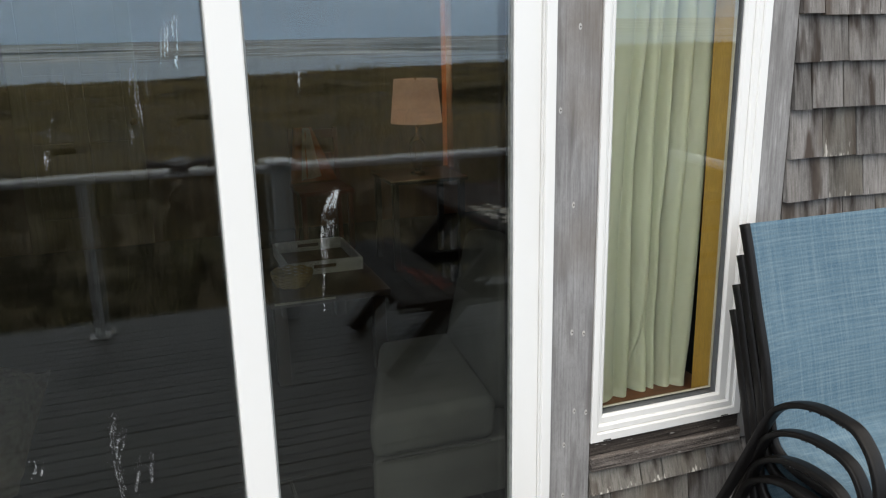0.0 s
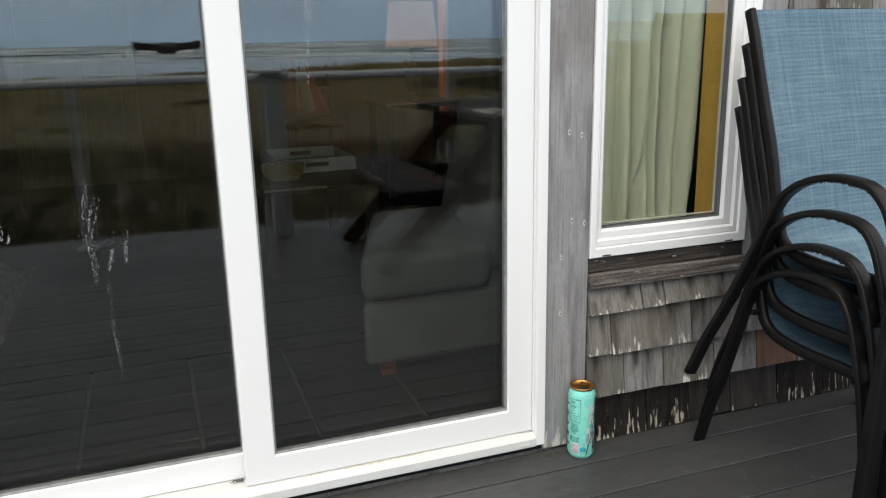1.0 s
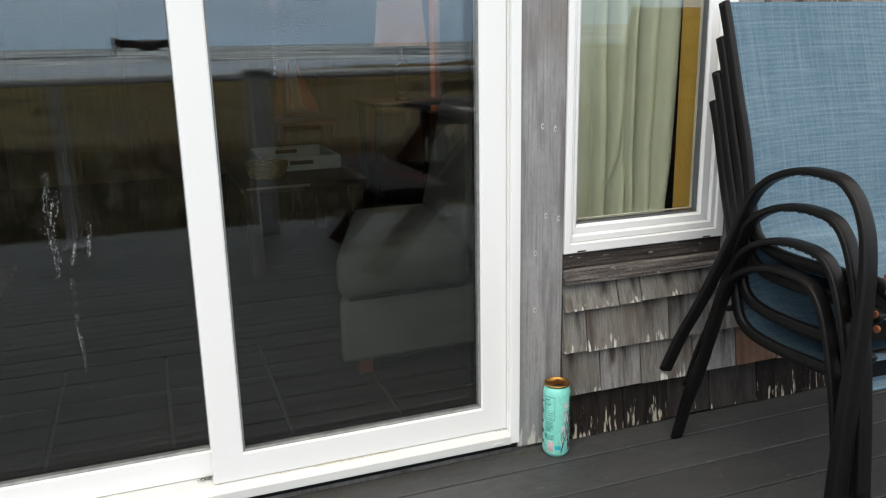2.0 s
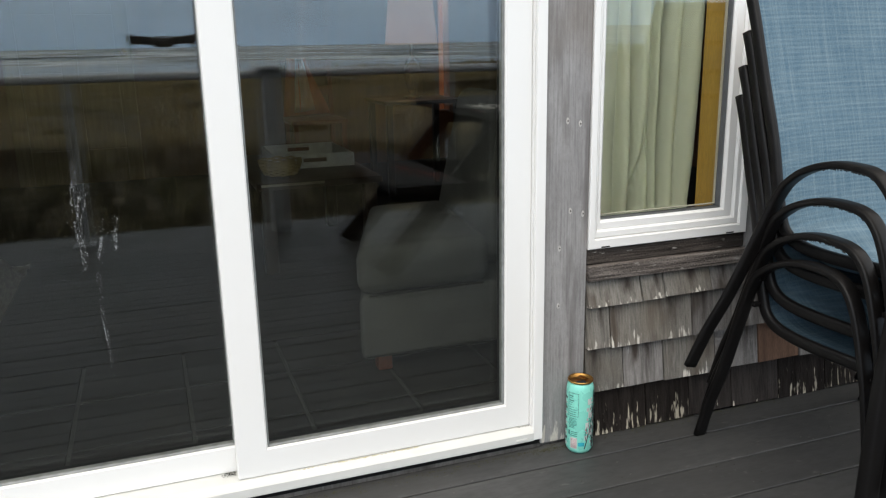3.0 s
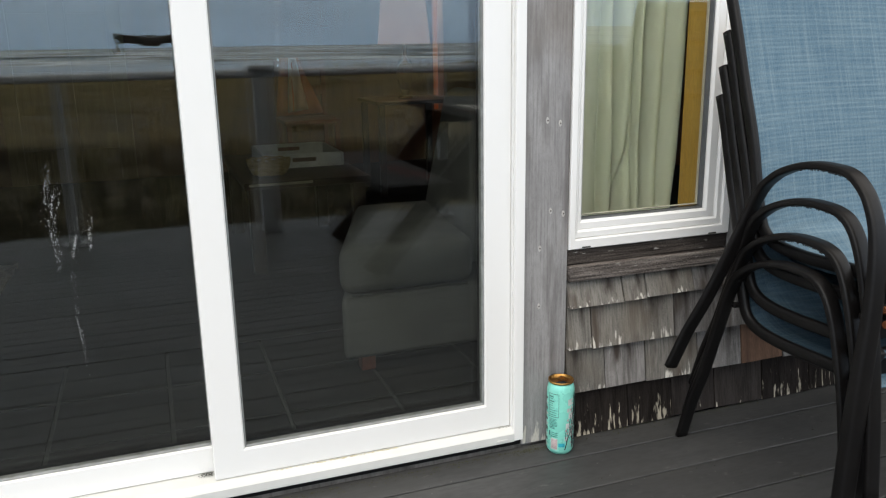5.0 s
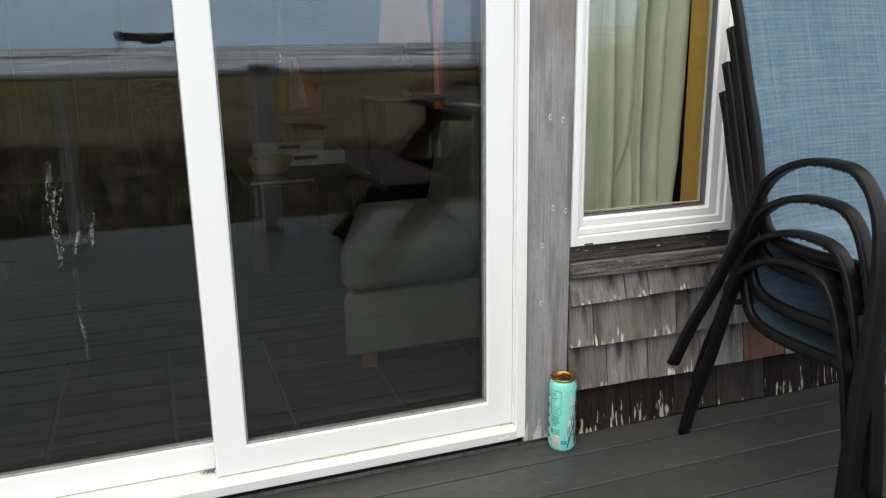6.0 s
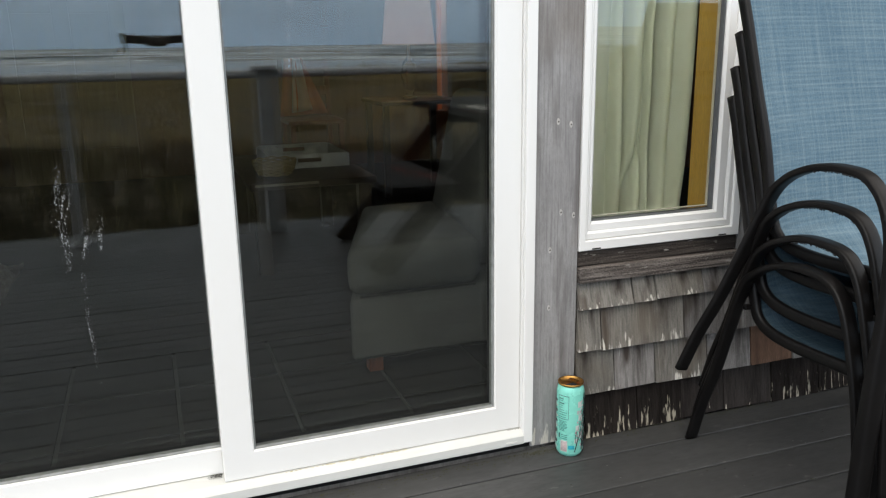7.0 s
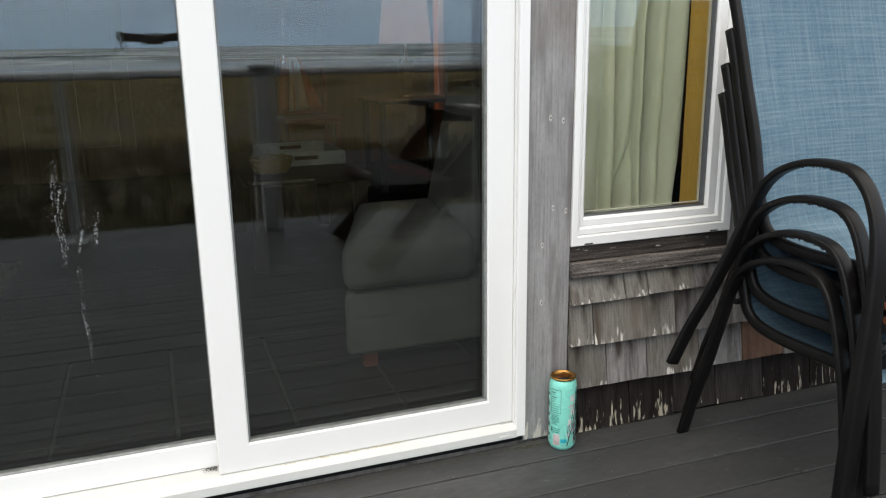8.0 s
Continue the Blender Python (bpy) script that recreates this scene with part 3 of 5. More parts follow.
def make_shell():
    bm = bmesh.new()
    for x0, x1, z0, z1 in ((-4.0, -0.602, -0.7, 2.5), (-0.602, 1.0, 2.062, 2.5), (-0.602, 1.0, -0.7, 0.0295), (1.0, 1.117, -0.7, 2.5),
                           (1.117, 1.602, -0.7, 0.515), (1.117, 1.602, 2.052, 2.5), (1.602, 4.2, -0.7, 2.5)):
        box(x0, x1, 0.022, 0.104, z0, z1, bm=bm)
    structure("wall_front", bm, BARE_WOOD, "grey weathered house wall behind cedar shingles", "wall")
    structure("wall_left", box(-4.0, -3.85, 0.1045, 4.94, -0.7, 2.5), ROOM_WALL, "brown panelled room wall", "wall")
    structure("wall_right", box(4.05, 4.2, 0.1045, 4.94, -0.7, 2.5), ROOM_WALL, "brown panelled room wall", "wall")
    bm = box(-3.85, 2.455, 4.79, 4.94, -0.7, 2.5)
    box(2.550, 4.05, 4.79, 4.94, -0.7, 2.5, bm=bm)
    box(2.455, 2.550, 4.792, 4.938, -0.7, 0.46, bm=bm)
    structure("wall_back", bm, ROOM_WALL, "brown panelled room wall with a narrow gap to a lit hall", "wall")
    bm = box(1.4, 3.4, 5.74, 5.84, -0.7, 2.5)
    box(1.3, 1.4, 4.94, 5.84, -0.7, 2.5, bm=bm)
    box(3.4, 3.5, 4.94, 5.84, -0.7, 2.5, bm=bm)
    structure("wall_hall", bm, ORANGE_WOOD, "orange pine boards of a lit hall", "wall")
    structure("floor_hall", box(1.4, 3.4, 4.94, 5.74, -0.3, 0.05), TABLE_WOOD, "brown hall floor", "floor")
    structure("ceiling_hall", box(1.3, 3.5, 4.942, 5.84, 2.5, 2.56), CEILING, "plain pale hall ceiling", "ceiling")
    structure("ceiling", box(-4.0, 4.2, 0.022, 4.94, 2.5, 2.56), CEILING, "plain pale ceiling", "ceiling")
    bm = bmesh.new()
    vs = [bm.verts.new(p) for p in ((-4.2, -0.12, 2.57), (4.4, -0.12, 2.57), (4.4, 6.4, 2.57), (-4.2, 6.4, 2.57), (-4.2, 3.1, 4.1), (4.4, 3.1, 4.1))]
    for f in ((0, 1, 5, 4), (2, 3, 4, 5), (0, 4, 3), (1, 2, 5), (0, 3, 2, 1)):
        bm.faces.new([vs[i] for i in f])
    structure("roof", bm, ROOFING, "grey shingled gable roof", "roof")
    # inner faces of the front wall
    bm = bmesh.new()
    for x0, x1, z0, z1 in ((-3.85, -0.62, 0.03, 2.5), (-0.62, 1.0, 2.08, 2.5), (1.0, 1.12, 0.03, 2.5), (1.12, 1.6, 0.03, 0.527), (1.12, 1.6, 2.05, 2.5), (1.6, 4.05, 0.03, 2.5)):
        box(x0, x1, 0.1045, 0.112, z0, z1, bm=bm)
    structure("wall_lining", bm, ROOM_WALL, "brown panelled inner face of the front wall", "wall")
    floor = structure("floor", box(-3.85, 4.05, 0.068, 4.79, -0.3, 0.048), GROUT, "dark slate tiles with pale grout lines", "floor")
    structure("carpet", box(-3.85, 4.05, 0.9085, 4.789, 0.0485, 0.0565, 0.002), CARPET, "dark brown carpet beyond the tiled strip", "carpet")
    return floor


def make_trim():
    """Grey weathered boards round the openings."""
    def board(x0, x1, z0, z1, y0=0.0, m=BARE_WOOD, label="grey weathered wooden trim board with knots"):
        tagged(part("trim", box(x0, x1, y0, 0.0215, z0, z1, 0.003), m), label, "trim board", "", "structure")
    board(0.9925, 1.1160, 0.006, 2.3, 0.0, POST_WOOD)
    board(1.602, 1.686, 0.435, 2.3)
    board(-0.72, -0.603, 0.006, 2.3)
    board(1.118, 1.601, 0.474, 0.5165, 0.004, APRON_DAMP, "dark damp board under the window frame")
    board(1.118, 1.601, 0.434, 0.4735, -0.012, APRON_WOOD, "weathered horizontal sill board under the window")
    # near-black strip that puts the sill gap's shade into the colour
    board(-0.602, 1.0, 0.0055, 0.0295, 0.006, UNDER, "near-black board as the shade in the gap under the door sill")
    board(-0.602, 1.0, 2.064, 2.2)
    board(1.118, 1.601, 2.054, 2.19)
    # knots in the post between door and window
    post_knots = ((1.054, 0.839), (1.088, 0.831), (1.066, 0.620), (1.101, 0.610), (1.038, 0.528), (1.038, 0.379), (1.057, 1.584), (1.010, 1.396), (1.050, 1.168))
    for x, z in post_knots:
        bm = bmesh.new()
        lathe([(0.0055, 0.0), (0.0045, 0.0008), (0.0022, 0.0009), (0.0, 0.0006)], 10, bm)
        bmesh.ops.transform(bm, matrix=Matrix.Translation((x, 0.0, z)) @ pose(0, 0, 0, 90, 0, 0) @ Matrix.Diagonal((0.8, 1.5, 1, 1)), verts=bm.verts)
        knot = tagged(part("knot", bm, KNOT), "pale ringed knot in the grey post", "knot", "knots in the post", "structure")
        bm = lathe([(0.0024, 0.0), (0.0020, 0.0012), (0.0, 0.0013)], 8)
        bmesh.ops.transform(bm, matrix=Matrix.Translation((x + 0.0005, 0.0, z)) @ pose(0, 0, 0, 90, 0, 0), verts=bm.verts)
        part("eye", bm, KNOT_EYE, knot, "dark centre of the knot")


def slab(x0, x1, z0, z1, y, parent, m, t=0.004, tip=0.0, turn=0.0):
    """A glass pane; tip and turn are the degrees by which a sealed unit's inner pane is out of true."""
    cx, cz = (x0 + x1) / 2, (z0 + z1) / 2
    bm = box(x0 - cx, x1 - cx, 0, t, z0 - cz, z1 - cz)
    bmesh.ops.transform(bm, matrix=pose(cx, y, cz, tip, 0, turn), verts=bm.verts)
    ob = part("pane", bm, m, parent, "clear reflecting glass pane")
    ob.visible_shadow = False
    return ob


def make_door():
    d = thing("door_1", "white vinyl sliding glass door, closed, with streaked panes", "sliding door", kind="structure")
    part("jamb", box(0.9635, 0.9897, -0.018, 0.13, 0.031, 2.06, 0.002), VINYL, d)
    part("jamb", box(-0.60, -0.573, -0.018, 0.13, 0.031, 2.06, 0.002), VINYL, d)
    part("head", box(-0.573, 0.9635, -0.018, 0.13, 2.02, 2.06, 0.002), VINYL, d)
    # inner stop of the jamb, a step back from the face
    part("stop", box(0.9605, 0.9633, -0.008, 0.03, 0.068, 2.02, 0.001), VINYL, d)
    bm = bmesh.new()
    prof = ((-0.020, 0.031), (-0.021, 0.033), (-0.021, 0.053), (-0.0175, 0.0565), (-0.003, 0.066), (0.066, 0.0735), (0.067, 0.031))
    rows = [[bm.verts.new((x, y, z)) for y, z in prof] for x in (-0.5728, 0.9633)]
    for k in range(len(prof)):
        bm.faces.new((rows[0][k], rows[1][k], rows[1][(k + 1) % len(prof)], rows[0][(k + 1) % len(prof)]))
    bm.faces.new(rows[0])
    bm.faces.new(rows[1][::-1])
    part("sill", bm, VINYL_DIRTY, d, "white vinyl sill with yellowish grime")

    def panel(x0, x1, y, z0, z1, wl, wr, lab, turn):
        p = part("panel_frame", ring(x0, x1, z0, 2.018, (wl, wr, z1 - z0, 0.078), y, y + 0.032, 0.003), VINYL, d, lab)
        part("gasket", ring(x0 + wl - 0.001, x1 - wr + 0.001, z1 - 0.001, 1.941, 0.0058, y + 0.006, y + 0.026, 0.003), GASKET, p, "grey rubber gasket round the glass")
        slab(x0 + wl, x1 - wr, z1, 1.94, y + 0.011, p, DOOR_GLASS)
        part("spacer", ring(x0 + wl - 0.001, x1 - wr + 0.001, z1 - 0.001, 1.941, 0.0020, y + 0.0265, y + 0.050), UNDER, p, "dark spacer between the two panes")
        slab(x0 + wl + 0.004, x1 - wr - 0.004, z1, 1.94, y + 0.045, p, DOOR_GLASS, 0.004, 0, turn)
        return p
    panel(0.2290, 0.9600, 0.0, 0.0680, 0.134, 0.0700, 0.068, "fixed white vinyl sash in front", 0.30)
    panel(-0.572, 0.290, 0.036, 0.0725, 0.136, 0.075, 0.0570, "sliding white vinyl sash behind the fixed one", -0.25)
    def smudge(name, x0, x1, y0, y1, z, n, m, size, seed, label):
        """Thin irregular dabs of dirt lying on the sill."""
        rng = random.Random(seed)
        bm = bmesh.new()
        for _ in range(n):
            x, y, r = x0 + (x1 - x0) * rng.random() ** 0.5, y0 + (y1 - y0) * rng.random() ** 0.6, rng.uniform(*size)
            out = [bm.verts.new((x + 2.0 * r * math.cos(k * 0.785) * rng.uniform(0.5, 1.1), y + r * math.sin(k * 0.785) * rng.uniform(0.5, 1.1), z + 0.11 * (y + 0.004))) for k in range(8)]
            top = bm.verts.new((x, y, z + 0.0006 + 0.11 * (y + 0.004)))
            for k in range(8):
                bm.faces.new((out[k], out[(k + 1) % 8], top))
        part(name, bm, m, d, label)
    smudge("grime", 0.190, 0.224, 0.018, 0.034, 0.0695, 70, GRIME, (0.0005, 0.0016), 1, "dark damp grime in the sill's corner")
    smudge("yellow_stain", 0.30, 0.66, -0.004, -0.0010, 0.0663, 90, YELLOWED, (0.0008, 0.0026), 2, "yellowish stain along the sill")
    smudge("grime", 0.915, 0.958, -0.004, -0.001, 0.0664, 18, GRIME, (0.0004, 0.0012), 3, "specks of dirt in the sill's corner")
    # small drain cover in the sill's corner
    part("drain_cover", box(0.915, 0.945, -0.0225, -0.0205, 0.036, 0.042, 0.0008), VINYL_DIRTY, d)


def make_window():
    w = thing("window_1", "narrow white vinyl window with a stepped frame", "window", kind="structure")
    part("window_frame", ring(1.1175, 1.5985, 0.5165, 2.05, (0.018, 0.026, 0.026, 0.026), -0.006, 0.045, 0.003), VINYL, w)
    part("inner_frame", ring(1.1353, 1.5747, 0.5433, 2.024, (0.010, 0.020, 0.020, 0.020), 0.000, 0.045, 0.005), VINYL, w)
    sash = part("sash", ring(1.1451, 1.5549, 0.5631, 2.004, (0.014, 0.029, 0.023, 0.023), 0.007, 0.045, 0.006), VINYL, w)
    part("glazing_gasket", ring(1.1589, 1.5261, 0.5855, 1.982, (0.0035, 0.0040, 0.0035, 0.006), 0.0160, 0.044, 0.002), DARK_GASKET, sash, "dark grey rubber gasket round the glass")
    part("spacer_bar", ring(1.1615, 1.5222, 0.5930, 1.977, 0.0032, 0.0330, 0.043, 0.0005), BEAD_GREY, sash, "thin pale spacer bar inside the glass unit")
    slab(1.160, 1.525, 0.588, 1.980, 0.0270, sash, WIN_GLASS, 0.004, 0.55)
    for x in (1.165, 1.545):
        part("weep_cover", box(x - 0.012, x + 0.012, -0.0075, -0.0055, 0.5190, 0.5225, 0.0006), GRIME, w, "small dark drain slot")
    # inner lining: painted jambs and a stained stool
    part("lining", box(1.528, 1.600, 0.0465, 0.128, 0.5452, 2.0, 0.001), MUSTARD, w, "mustard painted wooden side lining")
    part("lining", box(1.119, 1.158, 0.0465, 0.128, 0.5452, 2.0, 0.001), MUSTARD, w, "mustard painted wooden side lining")
    part("lining", box(1.119, 1.600, 0.0465, 0.128, 2.0005, 2.05, 0.001), MUSTARD, w, "mustard painted wooden head lining")
    part("window_sill", box(1.119, 1.600, 0.0465, 0.26, 0.5155, 0.5450, 0.002), STOOL_WOOD, w, "brown stained wooden inner sill")


DECK_Z = 0.004  # top of the deck boards


def make_deck():
    deck = structure("deck", box(-5.0, 2.88, -2.97, -0.001, -0.16, -0.036), UNDER, "dark grey painted board deck, damp and scuffed", "deck")
    part("fascia", box(-5.0, 2.88, -3.00, -2.972, -0.56, -0.002, 0.004), DECK, deck)
    deck.location.z = DECK_Z
    rng = random.Random(3)
    seams = [-0.002, -0.105] + [-0.245 - 0.14 * i for i in range(19)] + [-2.868, -2.968]
    cache = {}
    for y1, y0 in zip(seams, seams[1:]):
        cut = rng.uniform(-4.2, -0.9)
        for x0, x1 in ((-5.0, cut - 0.002), (cut + 0.002, 2.88)):
            wid, ln = round(y1 - y0 - (0.0052 if y1 > -0.7 else 0.0100), 4), round(x1 - x0, 3)
            if (wid, ln) not in cache:
                bm = box(-ln / 2, ln / 2, -wid / 2, wid / 2, -0.035, 0, 0.002, seg=1)
                ob = part("board", bm, DECK, deck)
                cache[(wid, ln)] = ob.data
            else:
                ob = new("board", cache[(wid, ln)])
                ob.parent = deck
            ob.location = ((x0 + x1) / 2, (y0 + y1) / 2, rng.uniform(-0.0008, 0.0008))


def make_railing(name_label, base, turn, x0, x1, posts, thick=()):
    """A run of railing along its own x, from x0 to x1, with posts at the given places."""
    r = thing("deck_railing", name_label, "railing", base)
    r.rotation_euler.z = radians(turn)
    part("top_rail", sweep([Vector((x0 + (x1 - x0) * k / 4, 0, 0.872)) for k in range(5)], 0.067, 0.047, (0, 1, 0), 0.7), RAIL, r, smooth=True)
    for x in posts:
        if x in thick:
            p = part("post", box(x - 0.051, x + 0.051, -0.051, 0.051, 0.0, 0.892, 0.006), RAIL_POST, r, "thick square grey post")
            part("cap", box(x - 0.079, x + 0.079, -0.079, 0.079, 0.892, 0.917, 0.008), RAIL, p)
        else:
            p = part("post", box(x - 0.026, x + 0.026, -0.026, 0.026, 0.0, 0.849, 0.004), RAIL_POST, r, "slim square grey post")
            part("base_plate", box(x - 0.055, x + 0.055, -0.055, 0.055, 0.0, 0.012, 0.003), RAIL_POST, p)


# ---- things on the deck ----
BENCH_EDGES = tuple((-0.852 + 0.110 * k, -0.746 + 0.110 * k) for k in range(3))  # planks of the near bench


def make_picnic_table():
    t = thing("picnic_table", "dark weathered wooden picnic table with attached benches", "picnic table", (1.91, -2.06, DECK_Z))
    t.scale = (0.975, 0.96, 0.95)
    ya, yb = -0.64, 0.60
    for i in range(5):
        x = -0.36 + 0.146 * i
        part("top_plank", box(x, x + 0.140, ya, yb, 0.712, 0.75, 0.005), PICNIC, t)
    for s in (-1, 1):
        for a, b in BENCH_EDGES:
            part("bench_plank", box(min(-s * a, -s * b), max(-s * a, -s * b), ya, yb, 0.412, 0.45, 0.005), PICNIC, t)
    for y in (-0.36, 0.36):
        part("seat_beam", box(-0.82, 0.82, y - 0.019, y + 0.019, 0.322, 0.411, 0.004), PICNIC, t)
        part("top_beam", box(-0.35, 0.35, y - 0.019, y + 0.019, 0.622, 0.711, 0.004), PICNIC, t)
        for s in (-1, 1):
            part("leg", beam((s * 0.87, y + 0.040, 0.0), (s * 0.22, y + 0.040, 0.710), 0.038, 0.115, 0.004, (0, 1, 0)), PICNIC, t)
    # thin patches of old red paint left on one bench
    rng = random.Random(4)
    bm = bmesh.new()
    for _ in range(260):
        u = rng.random()
        x, y = -0.70 + rng.gauss(0.09, 0.035) * (0.3 + u), 0.02 + 0.40 * u + rng.gauss(0, 0.03)
        if not any(a + 0.006 < x < b - 0.006 for a, b in BENCH_EDGES):
            continue
        r = rng.uniform(0.002, 0.010)
        out = [bm.verts.new((x + 0.6 * r * math.cos(k * 1.047) * rng.uniform(0.5, 1.1), y + 1.8 * r * math.sin(k * 1.047) * rng.uniform(0.5, 1.1), 0.4503)) for k in range(6)]
        top = bm.verts.new((x, y, 0.4510))
        for k in range(6):
            bm.faces.new((out[k], out[(k + 1) % 6], top))
    part("paint_patch", bm, WORN_RED, t, "worn red paint patches on the bench")["kind"] = "stuff"
    part("brace", beam((0, -0.34, 0.37), (0, 0.0, 0.70), 0.038, 0.07), PICNIC, t)
    part("brace", beam((0, 0.34, 0.37), (0, 0.02, 0.70), 0.038, 0.07), PICNIC, t)


def make_shells():
    """Pale shells spread over the near end of the picnic table."""
    rng = random.Random(17)
    spots = []
    while len(spots) < 30:
        x, y = rng.uniform(SHELLS[0], SHELLS[1]), rng.uniform(SHELLS[2], SHELLS[3])
        if all((x - a) ** 2 + (y - b) ** 2 > 0.047 ** 2 for a, b in spots):
            spots.append((x, y))
    for x, y in spots:
        a, b, h = rng.uniform(0.026, 0.040), rng.uniform(0.018, 0.026), rng.uniform(0.006, 0.011)
        bm = lathe([(1.0, 0.0), (0.97, 0.25), (0.7, 0.75), (0.35, 0.98), (0.0, 1.0)], 14)
        for v in bm.verts:
            k = 1 + 0.10 * noise.noise(v.co * 3 + Vector((x * 9, y * 9, 0)))
            v.co = Vector((v.co.x * a * k, v.co.y * b * k, v.co.z * h))
        ob = tagged(part("shell", bm, SHELL, smooth=True), "pale weathered oval shell on the dark picnic table", "shell", "shells on the table")
        ob.matrix_basis = pose(x, y, DECK_Z + 0.7130, 0, 0, rng.uniform(0, 360))


SHELLS = (1.62, 1.92, -1.985, -1.57)


def make_chair(straddle=False, lean=0.0, back=0.0, lift=0.0, sag=0.01, raise_by=0.0, tuck=0.0):
    """A sling chair at floor level; lift is how high it will stand in the stack, lean and back shift its sling rails."""
    c = thing("sling_chair", "black metal stacking patio chair with blue sling fabric", "chair", (1.405, 0, DECK_Z), "stacked patio chairs")
    loop = [(0, -0.105, 0.0), (0, -0.138, 0.110), (0, -0.181, 0.220), (0, -0.229, 0.378), (0, -0.262, 0.468), (0, -0.301, 0.507), (0, -0.340, 0.528), (0, -0.380, 0.541),
            (0, -0.420, 0.547), (0, -0.461, 0.547), (0, -0.493, 0.543), (0, -0.522, 0.529), (0, -0.548, 0.495), (0, -0.573, 0.430), (0, -0.603, 0.315), (0, -0.627, 0.164), (0, -0.645, 0.0)]
    if straddle:  # legs sprung apart round the chairs below, the front ones down to the deck
        loop[0] = (0, -0.110, 0.014)
        loop[-5:] = [(0, -0.556, 0.495), (0, -0.582, 0.430), (0, -0.596, 0.315), (0, -0.598, 0.120), (0, -0.598, -lift)]
        loop = [((-0.10 * max(0, 1 - z / 0.45)) if y > -0.40 else -0.012 * min(1, max(0, -0.50 - y) / 0.09) - 0.030 * min(1, max(0, 0.42 - z) / 0.45), y, z) for _, y, z in loop]
    elif tuck:  # rear legs sprung inwards, beside those of the chair below
        loop = [((tuck * (1 - z / 0.45), y + 1.45 * tuck * (1 - z / 0.45), z) if y > -0.40 and z < 0.45 else (0, y, z)) for _, y, z in loop]
    wide = 0.58
    for x in (0.0, wide):
        line = [Vector((p.x + 0.006 if x == 0 else x - 0.006 - p.x, p.y, p.z)) for p in smooth_line(loop, 6)]
        fat = [min(1, max(0, 0.50 - p.z) / 0.40) if straddle and p.y < -0.5 else 0 for p in line]  # flat wide front legs of the top chair
        part("side_frame", sweep(line, 0.033, 0.016, (1, 0, 0), 0.5, n=16, swell=[(1 + 0.2 * k, 1 + 1.0 * k) for k in fat]), BLACK_TUBE, c, "bent black tube forming armrest and legs", smooth=True)
    seat = [(0, -0.135, 0.887), (0, -0.158, 0.820), (0, -0.194, 0.692), (0, -0.229, 0.577), (0, -0.250, 0.480), (0, -0.262, 0.432), (0, -0.281, 0.388), (0, -0.325, 0.365),
            (0, -0.41, 0.358), (0, -0.54, 0.362), (0, -0.61, 0.364), (0, -0.64, 0.350)]
    seat = [(x, y + lean + back * min(1, max(0, (z - 0.40) / 0.45)), z + raise_by * min(1, max(0, (0.60 - z) / 0.20))) for x, y, z in seat]
    top_y, top_z = seat[0][1], seat[0][2]
    curve = smooth_line(seat, 5)
    for x in (0.034, wide - 0.034):
        part("sling_rail", sweep([p + Vector((x, 0, 0)) for p in curve], 0.018, 0.027, (1, 0, 0), 0.6), BLACK_TUBE, c, "black tube at the sling's edge", smooth=True)
    bm = bmesh.new()
    xs = [0.0405 + (wide - 0.081) * k for k in (0, 0.012, 0.04, 0.10, 0.25, 0.5, 0.75, 0.90, 0.96, 0.988, 1)]
    rows = []
    for i, p in enumerate(curve):
        t = (curve[min(i + 1, len(curve) - 1)] - curve[max(i - 1, 0)]).normalized()
        nrm = Vector((0, -t.z, t.y))
        k = min(1, max(0, (lean - 0.285 - p.y) / 0.11))
        drop = 0.012 + (sag - 0.012) * k * k * (3 - 2 * k)
        drop *= math.sin(math.pi * i / (len(curve) - 1)) ** 0.5
        rows.append([[bm.verts.new(Vector((x, p.y, p.z)) + nrm * (k * 0.0016 + drop * max(0, math.sin(math.pi * (x - 0.0405) / (wide - 0.081))) ** 0.38)) for x in xs] for k in (1, -1)])
    for r0, r1 in zip(rows, rows[1:]):
        for k in (0, 1):
            for j in range(10):
                bm.faces.new((r0[k][j], r0[k][j + 1], r1[k][j + 1], r1[k][j]))
        for j in (0, 10):
            bm.faces.new((r0[0][j], r0[1][j], r1[1][j], r1[0][j]))
    for r in (rows[0], rows[-1]):
        for j in range(10):
            bm.faces.new((r[0][j], r[0][j + 1], r[1][j + 1], r[1][j]))
    part("sling", bm, SLING, c, "woven blue mesh sling", smooth=True)
    for y, z in ((top_y + 0.006, top_z - 0.030),):
        part("cross_bar", sweep([Vector((0.043, y, z)), Vector((wide - 0.043, y, z))], 0.016, 0.016, (0, 1, 0), 0.8), BLACK_TUBE, c, smooth=True)
    if lift:  # bar added across the seat's front to keep light out of the stack
        part("front_bar", box(0.043, wide - 0.043, -0.600 + lean, -0.586 + lean, 0.285 + raise_by, 0.347 + raise_by, 0.004), BLACK_TUBE, c)
    for x in (0.016, wide - 0.016):
        for y, z in ((-0.262 + lean, 0.41), (-0.598 + lean, 0.352)):
            part("bracket", box(x - 0.009, x + 0.009, y - 0.006, y + 0.006, z - 0.006, z + 0.006, 0.002), BLACK_TUBE, c)
    return c, loop


